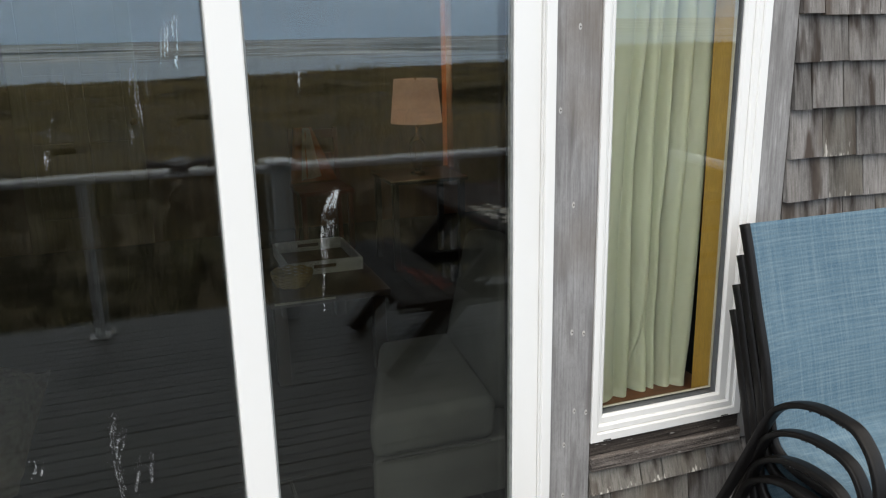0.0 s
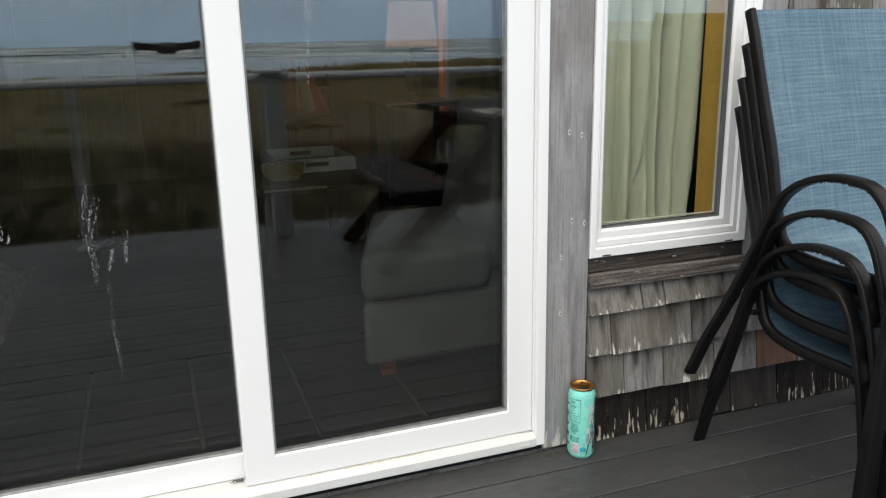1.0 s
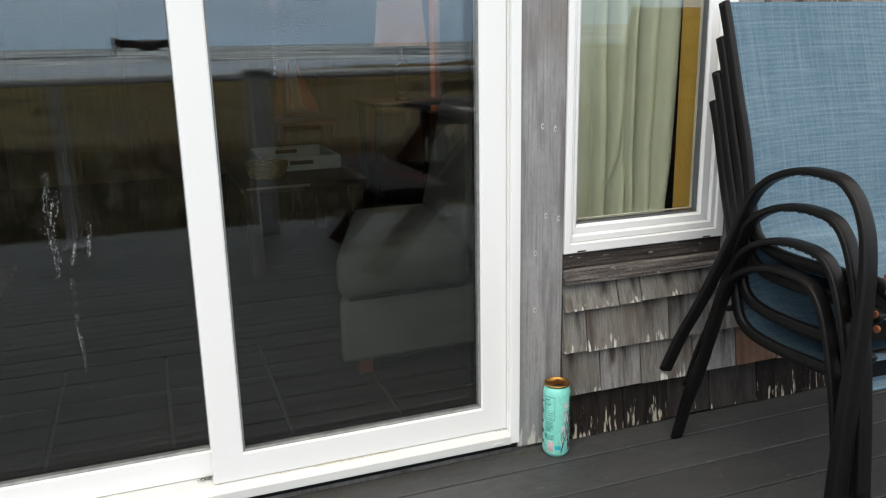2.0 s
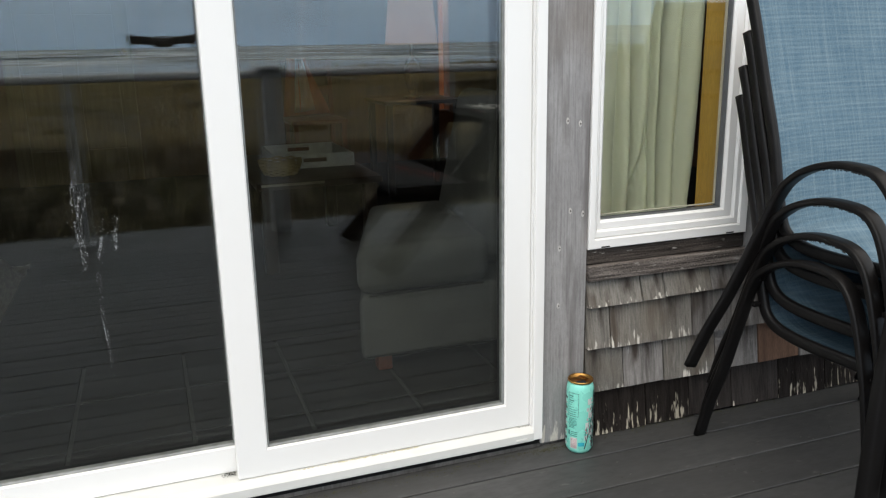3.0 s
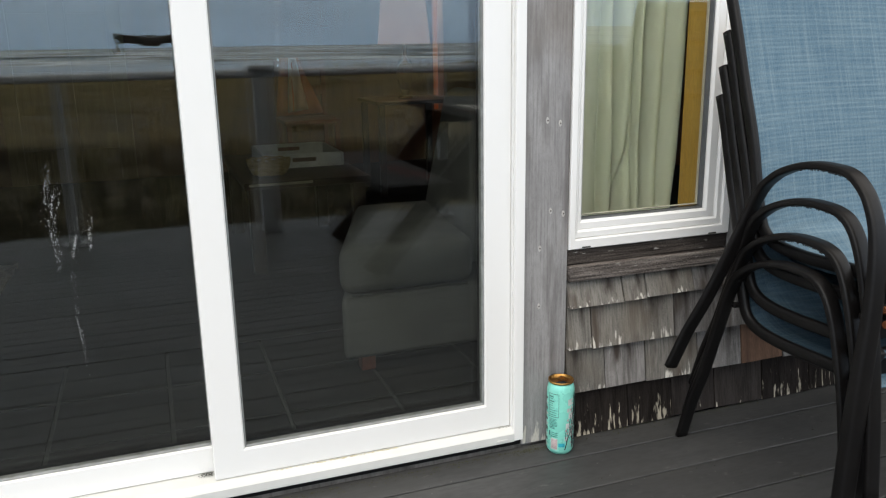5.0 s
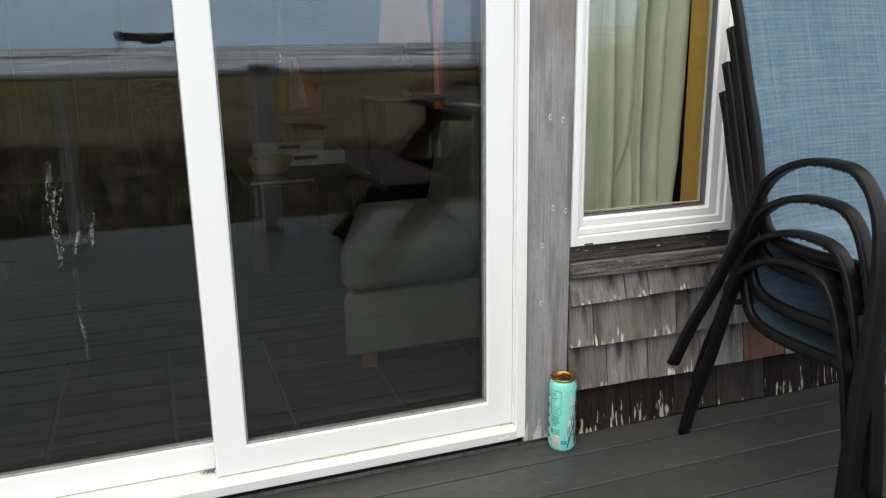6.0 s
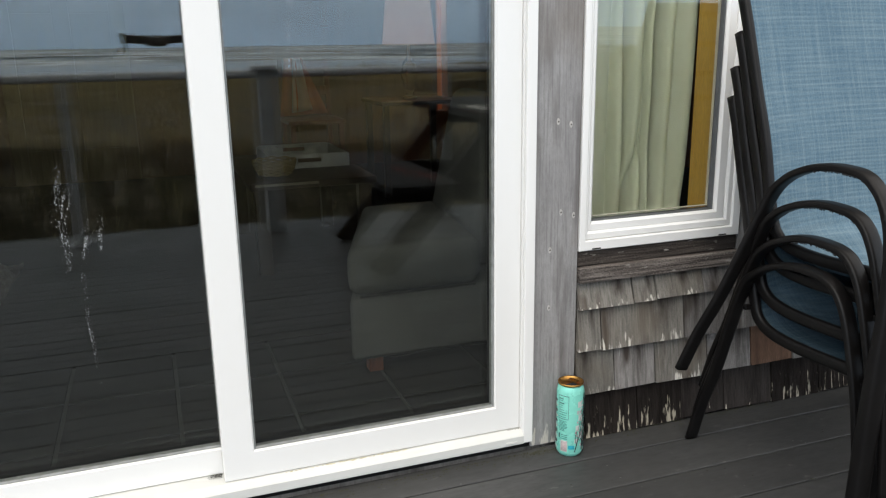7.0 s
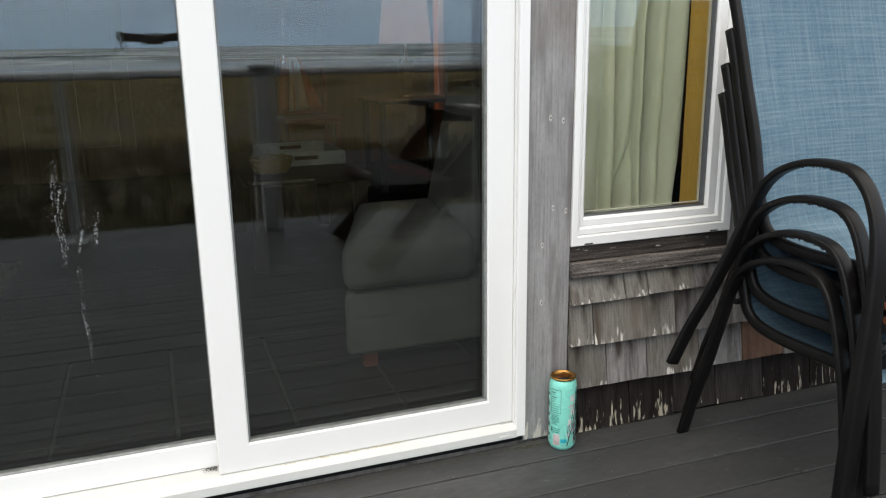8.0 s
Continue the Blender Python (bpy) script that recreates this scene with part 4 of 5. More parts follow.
def make_chair_stack():
    stack = []
    for i in range(4):  # each higher one sits a little further out
        lift = (0.0, 0.067, 0.145, 0.223)[i]
        chair, loop = make_chair(i == 3, (0.0, 0.015, 0.027, 0.030)[i], (0.0, 0.007, 0.008, 0.020)[i], lift, (0.010, 0.060, 0.064, 0.068)[i], (0.0, 0.002, 0.012, -0.013)[i], (0.0, 0.020, 0.032, 0.0)[i])
        chair.location = (1.405, (0.0, -0.025, -0.045, -0.062)[i], DECK_Z + lift)
        stack.append(chair)
        if i >= 2:  # rusty bolts where the top chairs' rails meet their frames
            for y, z in ((-0.605, 0.372), (-0.612, 0.345)):
                bm = lathe([(0.007, 0.0), (0.008, 0.003), (0.005, 0.008), (0.0, 0.009)], 10)
                bmesh.ops.transform(bm, matrix=pose(0.024, y, z, 0, 90, 0), verts=bm.verts)
                part("bolt", bm, RUST, chair, "rusty orange bolt")
    # rain drops hanging under the left armrests
    rng = random.Random(8)
    for ch in stack[1:]:
        bm = bmesh.new()
        for p in smooth_line(loop, 16)[16 * 7:16 * 10 + 10]:
            if rng.random() < 0.62:
                r = rng.uniform(0.0012, 0.0026)
                bmesh.ops.create_icosphere(bm, subdivisions=1, radius=r, matrix=Matrix.Translation((p.x - 0.004 + rng.uniform(-0.003, 0.003), p.y, p.z - 0.0082)) @ Matrix.Diagonal((1, 1, 1.3, 1)))
        ob = part("hanging_dew", bm, WATER_DROP, ch, "dark hanging rain drops under the armrest", smooth=True)
        ob["kind"] = "stuff"


def crumbs(bm, rng, x, y, r, flat):
    """One flat irregular crumb lying on the deck."""
    out = [bm.verts.new((x + 1.6 * r * math.cos(k * 1.047) * rng.uniform(0.5, 1.1), y + r * math.sin(k * 1.047) * rng.uniform(0.5, 1.1), DECK_Z + 0.0011)) for k in range(6)]
    top = bm.verts.new((x, y, DECK_Z + 0.0011 + flat * r))
    for k in range(6):
        bm.faces.new((out[k], out[(k + 1) % 6], top))


def make_moss():
    """Moss along the foot of the wall, crumbs of dirt and pale scuffs over the deck."""
    rng = random.Random(31)
    moss, dirt, scuffs = bmesh.new(), bmesh.new(), bmesh.new()
    for _ in range(560):
        x = rng.uniform(0.20, 1.75)
        y = -0.0235 - 0.030 * rng.random() ** 3 + (0.012 if x > 1.0 else 0)
        crumbs(moss, rng, x, y, rng.uniform(0.0006, 0.0022), 0.5)
    for _ in range(150):  # thicker in the corner by the door jamb
        crumbs(moss, rng, rng.gauss(1.00, 0.035), -0.026 - abs(rng.gauss(0, 0.010)), rng.uniform(0.0006, 0.0020), 0.4)
    for _ in range(130):
        crumbs(dirt, rng, rng.uniform(0.45, 2.3), -0.04 - 0.66 * rng.random(), rng.choice((0.0006, 0.0008, 0.0010, 0.0016)), 0.8)
    for x, y, r in ((1.546, -0.385, 0.0040), (1.555, -0.387, 0.0025), (1.340, -0.263, 0.0018), (1.752, -0.21, 0.0022), (1.76, -0.20, 0.0016)):
        crumbs(dirt, rng, x, y, r, 1.0)
    for _ in range(90):
        crumbs(scuffs, rng, rng.uniform(0.4, 2.3), -0.05 - 0.60 * rng.random(), rng.uniform(0.0008, 0.0024), 0.05)
    tagged(part("moss", moss, MOSS), "olive moss and dirt along the foot of the wall", "moss", "", "stuff")
    tagged(part("dirt_crumbs", dirt, GRIME), "dark crumbs of dirt scattered over the deck", "dirt", "", "stuff")
    tagged(part("scuff_marks", scuffs, SCUFF), "pale scuffs and droppings on the grey deck", "scuffs", "", "stuff")


def make_can():
    cx, cy, R = 1.076, -0.054, 0.0345
    can = thing("drink_can", "tall teal printed aluminium drink can, opened, on the deck", "drink can", (cx, cy, DECK_Z))
    body = part("body", lathe([(0.024, 0.0), (0.028, 0.001), (0.0325, 0.008), (R, 0.014), (R, 0.172), (0.0327, 0.180), (0.0303, 0.187), (0.0293, 0.1885)], 48), CAN_TEAL, can, smooth=True)
    lid = part("lid", lathe([(0.0295, 0.1895), (0.0318, 0.191), (0.0322, 0.194), (0.0312, 0.196), (0.0295, 0.195), (0.0275, 0.190), (0.0, 0.1895)], 48), CAN_GOLD, can, "gold lid with an open mouth", smooth=True)
    bm = lathe([(0.011, 0.0), (0.0115, 0.0006), (0.0, 0.0007)], 20)
    bmesh.ops.transform(bm, matrix=Matrix.Translation((-0.006, -0.012, 0.1898)) @ Matrix.Diagonal((1.2, 0.85, 1, 1)), verts=bm.verts)
    part("mouth", bm, CAN_DARK, lid, "dark drinking hole")
    part("pull_tab", ring(-0.008, 0.012, -0.010, 0.014, 0.005, -0.001, 0.001), CAN_GOLD, lid).matrix_basis = pose(0.006, 0.006, 0.192, 90 + 8, 0, 30)
    facing = math.atan2(-1.70 - cy, 0.12 - cx)

    def patch(a0, a1, z0, z1, m, name, dr=0.0006):
        """A curved label piece; angles in degrees to the right of the face towards the open deck."""
        bm = bmesh.new()
        n = max(2, int(abs(a1 - a0) / 5))
        rows = []
        for i in range(n + 1):
            a = facing + radians(a0 + (a1 - a0) * i / n)
            rows.append([bm.verts.new(((R + d) * math.cos(a), (R + d) * math.sin(a), z)) for d, z in ((0.0002, z0), (dr, z0), (dr, z1), (0.0002, z1))])
        for r0, r1 in zip(rows, rows[1:]):
            for k in range(4):
                bm.faces.new((r0[k], r1[k], r1[(k + 1) % 4], r0[(k + 1) % 4]))
        bm.faces.new(rows[0])
        bm.faces.new(rows[-1][::-1])
        part(name, bm, m, body)
    # nutrition panel: outline and lines of small print
    for a0, a1, z0, z1 in ((-52, -5, 0.166, 0.167), (-52, -5, 0.104, 0.105), (-52, -51, 0.104, 0.167), (-6, -5, 0.104, 0.167)):
        patch(a0, a1, z0, z1, CAN_DARK, "print_line")
    rng = random.Random(4)
    for i in range(9):
        z = 0.160 - 0.0062 * i
        thick = 0.0028 if i in (0, 2) else 0.0012
        patch(-48, -44 + rng.uniform(10, 34), z - thick, z, CAN_TEXT, "print_bar")
    for i in range(8):
        z = 0.099 - 0.0036 * i
        patch(-48, -8 - rng.uniform(0, 16), z - 0.0013, z, CAN_TEXT, "print_bar")
    patch(-50, -42, 0.052, 0.064, CAN_TEXT, "print_bar")
    for i in range(3):
        patch(-38, -8, 0.062 - 0.005 * i - 0.0015, 0.062 - 0.005 * i, CAN_TEXT, "print_bar")
    # bar field, cyan block and the dark blossom branch with pale shapes
    patch(-38, -8, 0.016, 0.046, CAN_PALE, "bar_field")
    for i in range(9):
        z = 0.019 + 0.0028 * i
        patch(-36, -10, z, z + 0.0012, CAN_PINK, "print_bar", 0.0009)
    patch(-4, 22, 0.024, 0.034, CAN_CYAN, "cyan_block")
    for a0, a1, z0, z1 in ((30, 42, 0.118, 0.128), (38, 60, 0.100, 0.116), (26, 44, 0.072, 0.088), (40, 62, 0.052, 0.070), (34, 52, 0.136, 0.152), (22, 36, 0.040, 0.052)):
        patch(a0, a1, z0, z1, CAN_PALE, "pale_blossom_shape")
    def stroke(points, w, m, name, dr=0.0009):
        """A thin printed line through (angle, height) points."""
        bm = bmesh.new()
        rows = []
        for i, (a, z) in enumerate(points):
            a2, z2 = points[min(i + 1, len(points) - 1)]
            a1, z1 = points[max(i - 1, 0)]
            du, dz = radians(a2 - a1) * R, z2 - z1
            length = math.hypot(du, dz)
            na, nz = -dz / length * w / R, du / length * w
            ang = facing + radians(a + 17)
            rows.append([bm.verts.new(((R + dr) * math.cos(ang + s * na), (R + dr) * math.sin(ang + s * na), z + s * nz)) for s in (-0.5, 0.5)])
        for r0, r1 in zip(rows, rows[1:]):
            bm.faces.new((r0[0], r1[0], r1[1], r0[1]))
        part(name, bm, m, body)
    stroke([(6, 0.016), (14, 0.035), (20, 0.050), (30, 0.062), (36, 0.085), (44, 0.105), (48, 0.130), (56, 0.150)], 0.0026, CAN_DARK, "printed_branch")
    for twig in ([(14, 0.035), (8, 0.050), (9, 0.064)], [(20, 0.050), (14, 0.066), (15, 0.075)], [(30, 0.062), (24, 0.080), (26, 0.094)], [(36, 0.085), (29, 0.100), (30, 0.110)],
                 [(44, 0.105), (36, 0.120), (37, 0.132)], [(20, 0.050), (30, 0.046), (38, 0.052)], [(36, 0.085), (48, 0.082), (58, 0.090)]):
        stroke(twig, 0.0015, CAN_DARK, "printed_twig")
    for i in range(14):  # pale lettering, drawn as plain shapes
        a, z = 44 + 16 * rng.random(), 0.020 + 0.0098 * i
        patch(a, a + rng.uniform(6, 12), z, z + rng.uniform(0.004, 0.008), CAN_PALE, "pale_print_shape", 0.0008)
    for i in range(30):
        a, z = 38 + 28 * rng.random(), 0.014 + 0.148 * (i + rng.random()) / 30
        stroke([(a, z), (a + rng.uniform(-4, 4), z + rng.uniform(0.007, 0.014)), (a + rng.uniform(-7, 7), z + rng.uniform(0.014, 0.02))], rng.uniform(0.002, 0.0042), CAN_DARK, "dark_print_stroke", 0.0010)
    for a, z in ((24, 0.066), (32, 0.094), (30, 0.058), (46, 0.122)):
        patch(a, a + 5, z, z + 0.005, CAN_PINK, "pink_petal_mark", 0.0011)
    for a0, a1 in ((-80, -62), (-88, -82)):
        for i in range(10):
            z = 0.020 + 0.014 * i
            patch(a0, a1, z, z + rng.uniform(0.003, 0.009), CAN_DARK if i % 2 else CAN_PALE, "print_block")


def make_spatter(bm, line, n, spread, y, size=(0.00028, 0.0008), tall=2.2, seed=0):
    """Dried white spatter on a pane: thin broken drip lines along a line of (x, z), with fine beads round them."""
    rng = random.Random(seed)
    pts = smooth_line([(x, 0, z) for x, z in line], 40)

    def bead(x, z, w, h):
        out = [bm.verts.new((x + math.cos(k * 1.047) * w * rng.uniform(0.6, 1.1), y, z + math.sin(k * 1.047) * h * rng.uniform(0.6, 1.1))) for k in range(6)]
        top = bm.verts.new((x, y - 0.0004, z))
        for k in range(6):
            bm.faces.new((out[k], out[(k + 1) % 6], top))
    strands = [(rng.gauss(0, spread), rng.uniform(0, 9), rng.uniform(0, 0.3), rng.uniform(0.6, 1.0)) for _ in range(max(2, n // 30))]
    for _ in range(int(n * 2.3)):
        dx, ph, a, z = rng.choice(strands)
        u = a + (z - a) * rng.random()
        if noise.noise(Vector((u * 11, ph, 3))) < -0.12:
            continue
        p = pts[min(int(u * len(pts)), len(pts) - 1)]
        r = size[0] + (size[1] - size[0]) * rng.random() ** 2
        bead(p.x + dx * (1 - 0.45 * u) + rng.gauss(0, 0.0006 + 0.10 * spread), p.z + rng.gauss(0, 0.002), r * rng.uniform(0.6, 1.0), r * rng.uniform(0.8, tall))
    for _ in range(n // 3):
        p = pts[min(int(rng.random() ** 1.8 * len(pts)), len(pts) - 1)]
        r = rng.uniform(*size) * 0.7
        bead(p.x + rng.gauss(0, spread), p.z + rng.gauss(0, 0.006), r, r * rng.uniform(0.8, 2.0))


def make_spatters():
    left, right = 0.0466, 0.0106
    on_left, on_right = bmesh.new(), bmesh.new()
    make_spatter(on_left, [(-0.0299, 0.7913), (-0.0437, 0.7433), (-0.0425, 0.6710), (-0.0373, 0.6132), (-0.0358, 0.5698)], 190, 0.006, left, seed=1)
    make_spatter(on_left, [(-0.0178, 0.7594), (-0.0307, 0.7094), (-0.0446, 0.6518)], 90, 0.004, left, seed=2)
    make_spatter(on_left, [(0.0340, 0.6875), (0.0278, 0.6413), (0.0256, 0.6125)], 60, 0.004, left, seed=3)
    make_spatter(on_left, [(0.0110, 0.6820), (-0.0009, 0.6320), (-0.0107, 0.5984)], 80, 0.006, left, seed=4)
    make_spatter(on_left, [(-0.0110, 0.5743), (-0.0119, 0.4751), (-0.0077, 0.4115), (-0.0047, 0.3238)], 110, 0.0022, left, (0.0003, 0.0008), 1.3, seed=5)
    make_spatter(on_left, [(0.0809, 1.5165), (0.0809, 1.4882), (0.0764, 1.4664)], 28, 0.0015, left, seed=6)
    make_spatter(on_left, [(0.0844, 1.5196), (0.0888, 1.4934), (0.0867, 1.4549), (0.0899, 1.4270), (0.0890, 1.3989)], 80, 0.0016, left, seed=7)
    make_spatter(on_left, [(0.0944, 1.4964), (0.0925, 1.4602), (0.0948, 1.4323), (0.0949, 1.4042)], 50, 0.0016, left, seed=15)
    make_spatter(on_left, [(0.1092, 1.5069), (0.1101, 1.4760), (0.1130, 1.4537)], 26, 0.0016, left, seed=16)
    make_spatter(on_left, [(0.0729, 1.4167), (0.0736, 1.3942), (0.0755, 1.3828), (0.0689, 1.3617)], 30, 0.0022, left, seed=17)
    make_spatter(on_left, [(-0.0840, 1.3657), (-0.0870, 1.3490), (-0.0925, 1.3257)], 22, 0.003, left, (0.0005, 0.0012), seed=12)
    make_spatter(on_left, [(-0.0684, 1.4404), (-0.0776, 1.4084), (-0.0853, 1.3650)], 14, 0.005, left, seed=18)
    make_spatter(on_left, [(-0.1918, 0.7209), (-0.1997, 0.6921), (-0.2028, 0.6728)], 26, 0.008, left, (0.0005, 0.0015), seed=8)
    for i, (x, z0, z1) in enumerate(((0.1515, 1.618, 1.5212), (0.1578, 1.618, 1.521), (0.1631, 1.618, 1.5208), (0.1747, 1.618, 1.57), (0.1821, 1.618, 1.5202), (0.1745, 1.54, 1.5202))):
        make_spatter(on_left, [(x, z0), (x - 0.005, (z0 + z1) / 2), (x - 0.010 * (z0 - z1) / 0.097, z1)], 60, 0.0007, left, (0.0003, 0.0006), 6.0, 20 + i)
    for i, (x0, x1) in enumerate(((0.4790, 0.4620), (0.4750, 0.4540), (0.4720, 0.4480), (0.4680, 0.4430), (0.4630, 0.4400))):  # a feather of fine streaks
        make_spatter(on_right, [(x0, 1.2580 - 0.004 * i), (0.6 * x0 + 0.4 * x1, 1.2280), (x1, 1.1960)], 85, 0.0022, right, (0.0003, 0.0008), 3.5, 30 + i)
    make_spatter(on_right, [(0.4430, 1.2000), (0.4390, 1.1600), (0.4370, 1.1236), (0.4390, 1.0845)], 150, 0.0040, right, seed=9)
    make_spatter(on_right, [(0.4610, 1.1960), (0.4490, 1.1500), (0.4430, 1.1100), (0.4400, 1.0845)], 120, 0.0040, right, seed=19)
    make_spatter(on_right, [(0.4660, 1.1900), (0.4640, 1.1600), (0.4590, 1.1250)], 40, 0.0030, right, seed=27)
    make_spatter(on_right, [(0.4107, 1.5124), (0.4088, 1.4835), (0.4058, 1.4499)], 26, 0.003, right, (0.0005, 0.0013), seed=10)
    make_spatter(on_right, [(0.4382, 1.1176), (0.4343, 1.0406), (0.4312, 0.9347)], 34, 0.002, right, (0.0005, 0.0014), seed=11)
    make_spatter(on_right, [(0.5054, 1.5872), (0.5056, 1.5843), (0.5055, 1.5814)], 4, 0.001, right, (0.0006, 0.0010), seed=13)
    make_spatter(on_right, [(0.3510, 1.5858), (0.3512, 1.5839), (0.3511, 1.5829)], 3, 0.0006, right, (0.0006, 0.0010), seed=14)
    for bm in (on_left, on_right):
        tagged(part("dried_spatter", bm, DRIED), "dried white spatter streaks on the door's glass pane", "spatter", "", "stuff")


def make_drone():
    d = thing("drone", "small dark grey quadcopter drone hovering over the deck", "drone", (0.205, -1.845, 1.046))
    body = box(-0.046, 0.046, -0.085, 0.080, -0.018, 0.020, 0.010)
    for v in body.verts:  # narrower and lower towards the nose
        v.co.x *= 1 - 1.5 * max(0, v.co.y)
        v.co.z -= 0.05 * max(0, v.co.y)
    part("body", body, DRONE_BLACK, d)
    part("battery_lid", box(-0.030, 0.030, -0.080, 0.020, 0.0205, 0.0245, 0.002), DRONE_GREY, d, "paler grey battery lid")
    part("camera_housing", box(-0.015, 0.015, 0.081, 0.094, -0.020, 0.006, 0.005), DRONE_BLACK, d)
    for sx in (-1, 1):
        for y0, y1, z in ((0.050, 0.070, 0.010), (-0.055, -0.105, 0.000)):
            a = part("arm", beam((sx * 0.036, y0, z), (sx * 0.122, y1, z + 0.005), 0.022, 0.018, 0.005, (0, 0, 1)), DRONE_BLACK, d)
            m = lathe([(0.011, -0.016), (0.0135, -0.013), (0.0135, 0.012), (0.010, 0.015)], 16)
            bmesh.ops.translate(m, verts=m.verts, vec=(sx * 0.124, y1, z + 0.006))
            part("motor", m, DRONE_BLACK, a)
            part("landing_leg", box(sx * 0.124 - 0.003, sx * 0.124 + 0.003, y1 - 0.004, y1 + 0.004, z - 0.042, z - 0.0095, 0.0015), DRONE_GREY, a)
            for k in (0, 1):  # two slim blades at rest
                p = bmesh.new()
                blade = [p.verts.new(v) for v in ((0.0, -0.003, 0.0), (0.030, -0.006, 0.001), (0.062, -0.003, 0.0), (0.062, 0.001, 0.0), (0.030, 0.004, 0.0), (0.0, 0.003, 0.0))]
                p.faces.new(blade)
                bmesh.ops.solidify(p, geom=p.faces[:], thickness=0.0012)
                bmesh.ops.transform(p, matrix=pose(sx * 0.124, y1, z + 0.0215, 0, 0, 180 * k + 20 * sx + (14 if y0 > 0 else -25)), verts=p.verts)
                part("propeller", p, DRONE_BLACK, a)


# ---- things in the room ----
def make_curtain():
    """Two smooth panels parted by creases; one pleat between them splits off near the hem."""
    bm = bmesh.new()
    rows = []
    nx, nz = 150, 40
    heights = (0.57, 0.73, 0.90, 1.05, 1.24, 1.42, 1.58, 1.98)
    # places of the creases along the heights, their depth, the width of their left and right sides, and the height where they fade out
    creases = (((1.347, 1.347, 1.344, 1.340, 1.345, 1.357, 1.369, 1.39), 0.075, 0.012, 0.030, 3.0), ((1.349, 1.392, 1.398, 1.40, 1.40, 1.40, 1.40, 1.40), 0.050, 0.006, 0.014, 0.86),
               ((1.413, 1.412, 1.407, 1.406, 1.408, 1.411, 1.417, 1.425), 0.040, 0.010, 0.008, 3.0), ((1.441, 1.439, 1.437, 1.436, 1.446, 1.449, 1.453, 1.46), 0.085, 0.007, 0.018, 3.0),
               ((1.292, 1.290, 1.290, 1.290, 1.30, 1.31, 1.318, 1.325), 0.024, 0.034, 0.020, 3.0), ((1.490, 1.488, 1.490, 1.492, 1.500, 1.505, 1.508, 1.51), 0.022, 0.016, 0.022, 3.0))
    for iz in range(nz + 1):
        z = 0.5465 + (1.98 - 0.5465) * iz / nz
        at = [(float(np.interp(z, heights, xs)), deep * min(1, max(0, top - z) / 0.14), lo, hi) for xs, deep, lo, hi, top in creases]
        right = float(np.interp(z, (0.57, 0.70, 0.95, 1.16, 1.5), (1.534, 1.545, 1.551, 1.557, 1.560)))
        row = []
        for ix in range(nx + 1):
            u = ix / nx
            x = 1.18 + (right - 1.18) * u
            y = 0.160 + 0.022 * math.exp((x - right) / 0.006) + 0.003 * math.sin(u * 9 + 2.0 * z) + 0.004 * noise.noise(Vector((u * 5, z * 3, 2)))
            for place, deep, lo, hi in at:
                y += deep * math.exp(-abs(x - place) / (lo if x < place else hi)) * (0.85 + 0.3 * noise.noise(Vector((deep * 90, z * 4, 4))))
            edges = [1.18] + sorted(p for p, *_ in at) + [right]
            for a, b in zip(edges, edges[1:]):  # each panel bellies out between its creases
                if a < x < b:
                    y -= min(0.020, 0.26 * (b - a)) * math.sin(math.pi * (x - a) / (b - a)) ** 0.8
            row.append(bm.verts.new((x, y, z)))
        rows.append(row)
    for r0, r1 in zip(rows, rows[1:]):
        for i in range(nx):
            bm.faces.new((r0[i], r0[i + 1], r1[i + 1], r1[i]))
    bmesh.ops.solidify(bm, geom=bm.faces[:], thickness=0.002)
    tagged(part("curtain", bm, CURTAIN, smooth=True), "pale sage green curtain hanging in soft folds", "curtain")


def cushion(x0, x1, y0, y1, z0, z1, r):
    return box(x0, x1, y0, y1, z0, z1, r, seg=4)


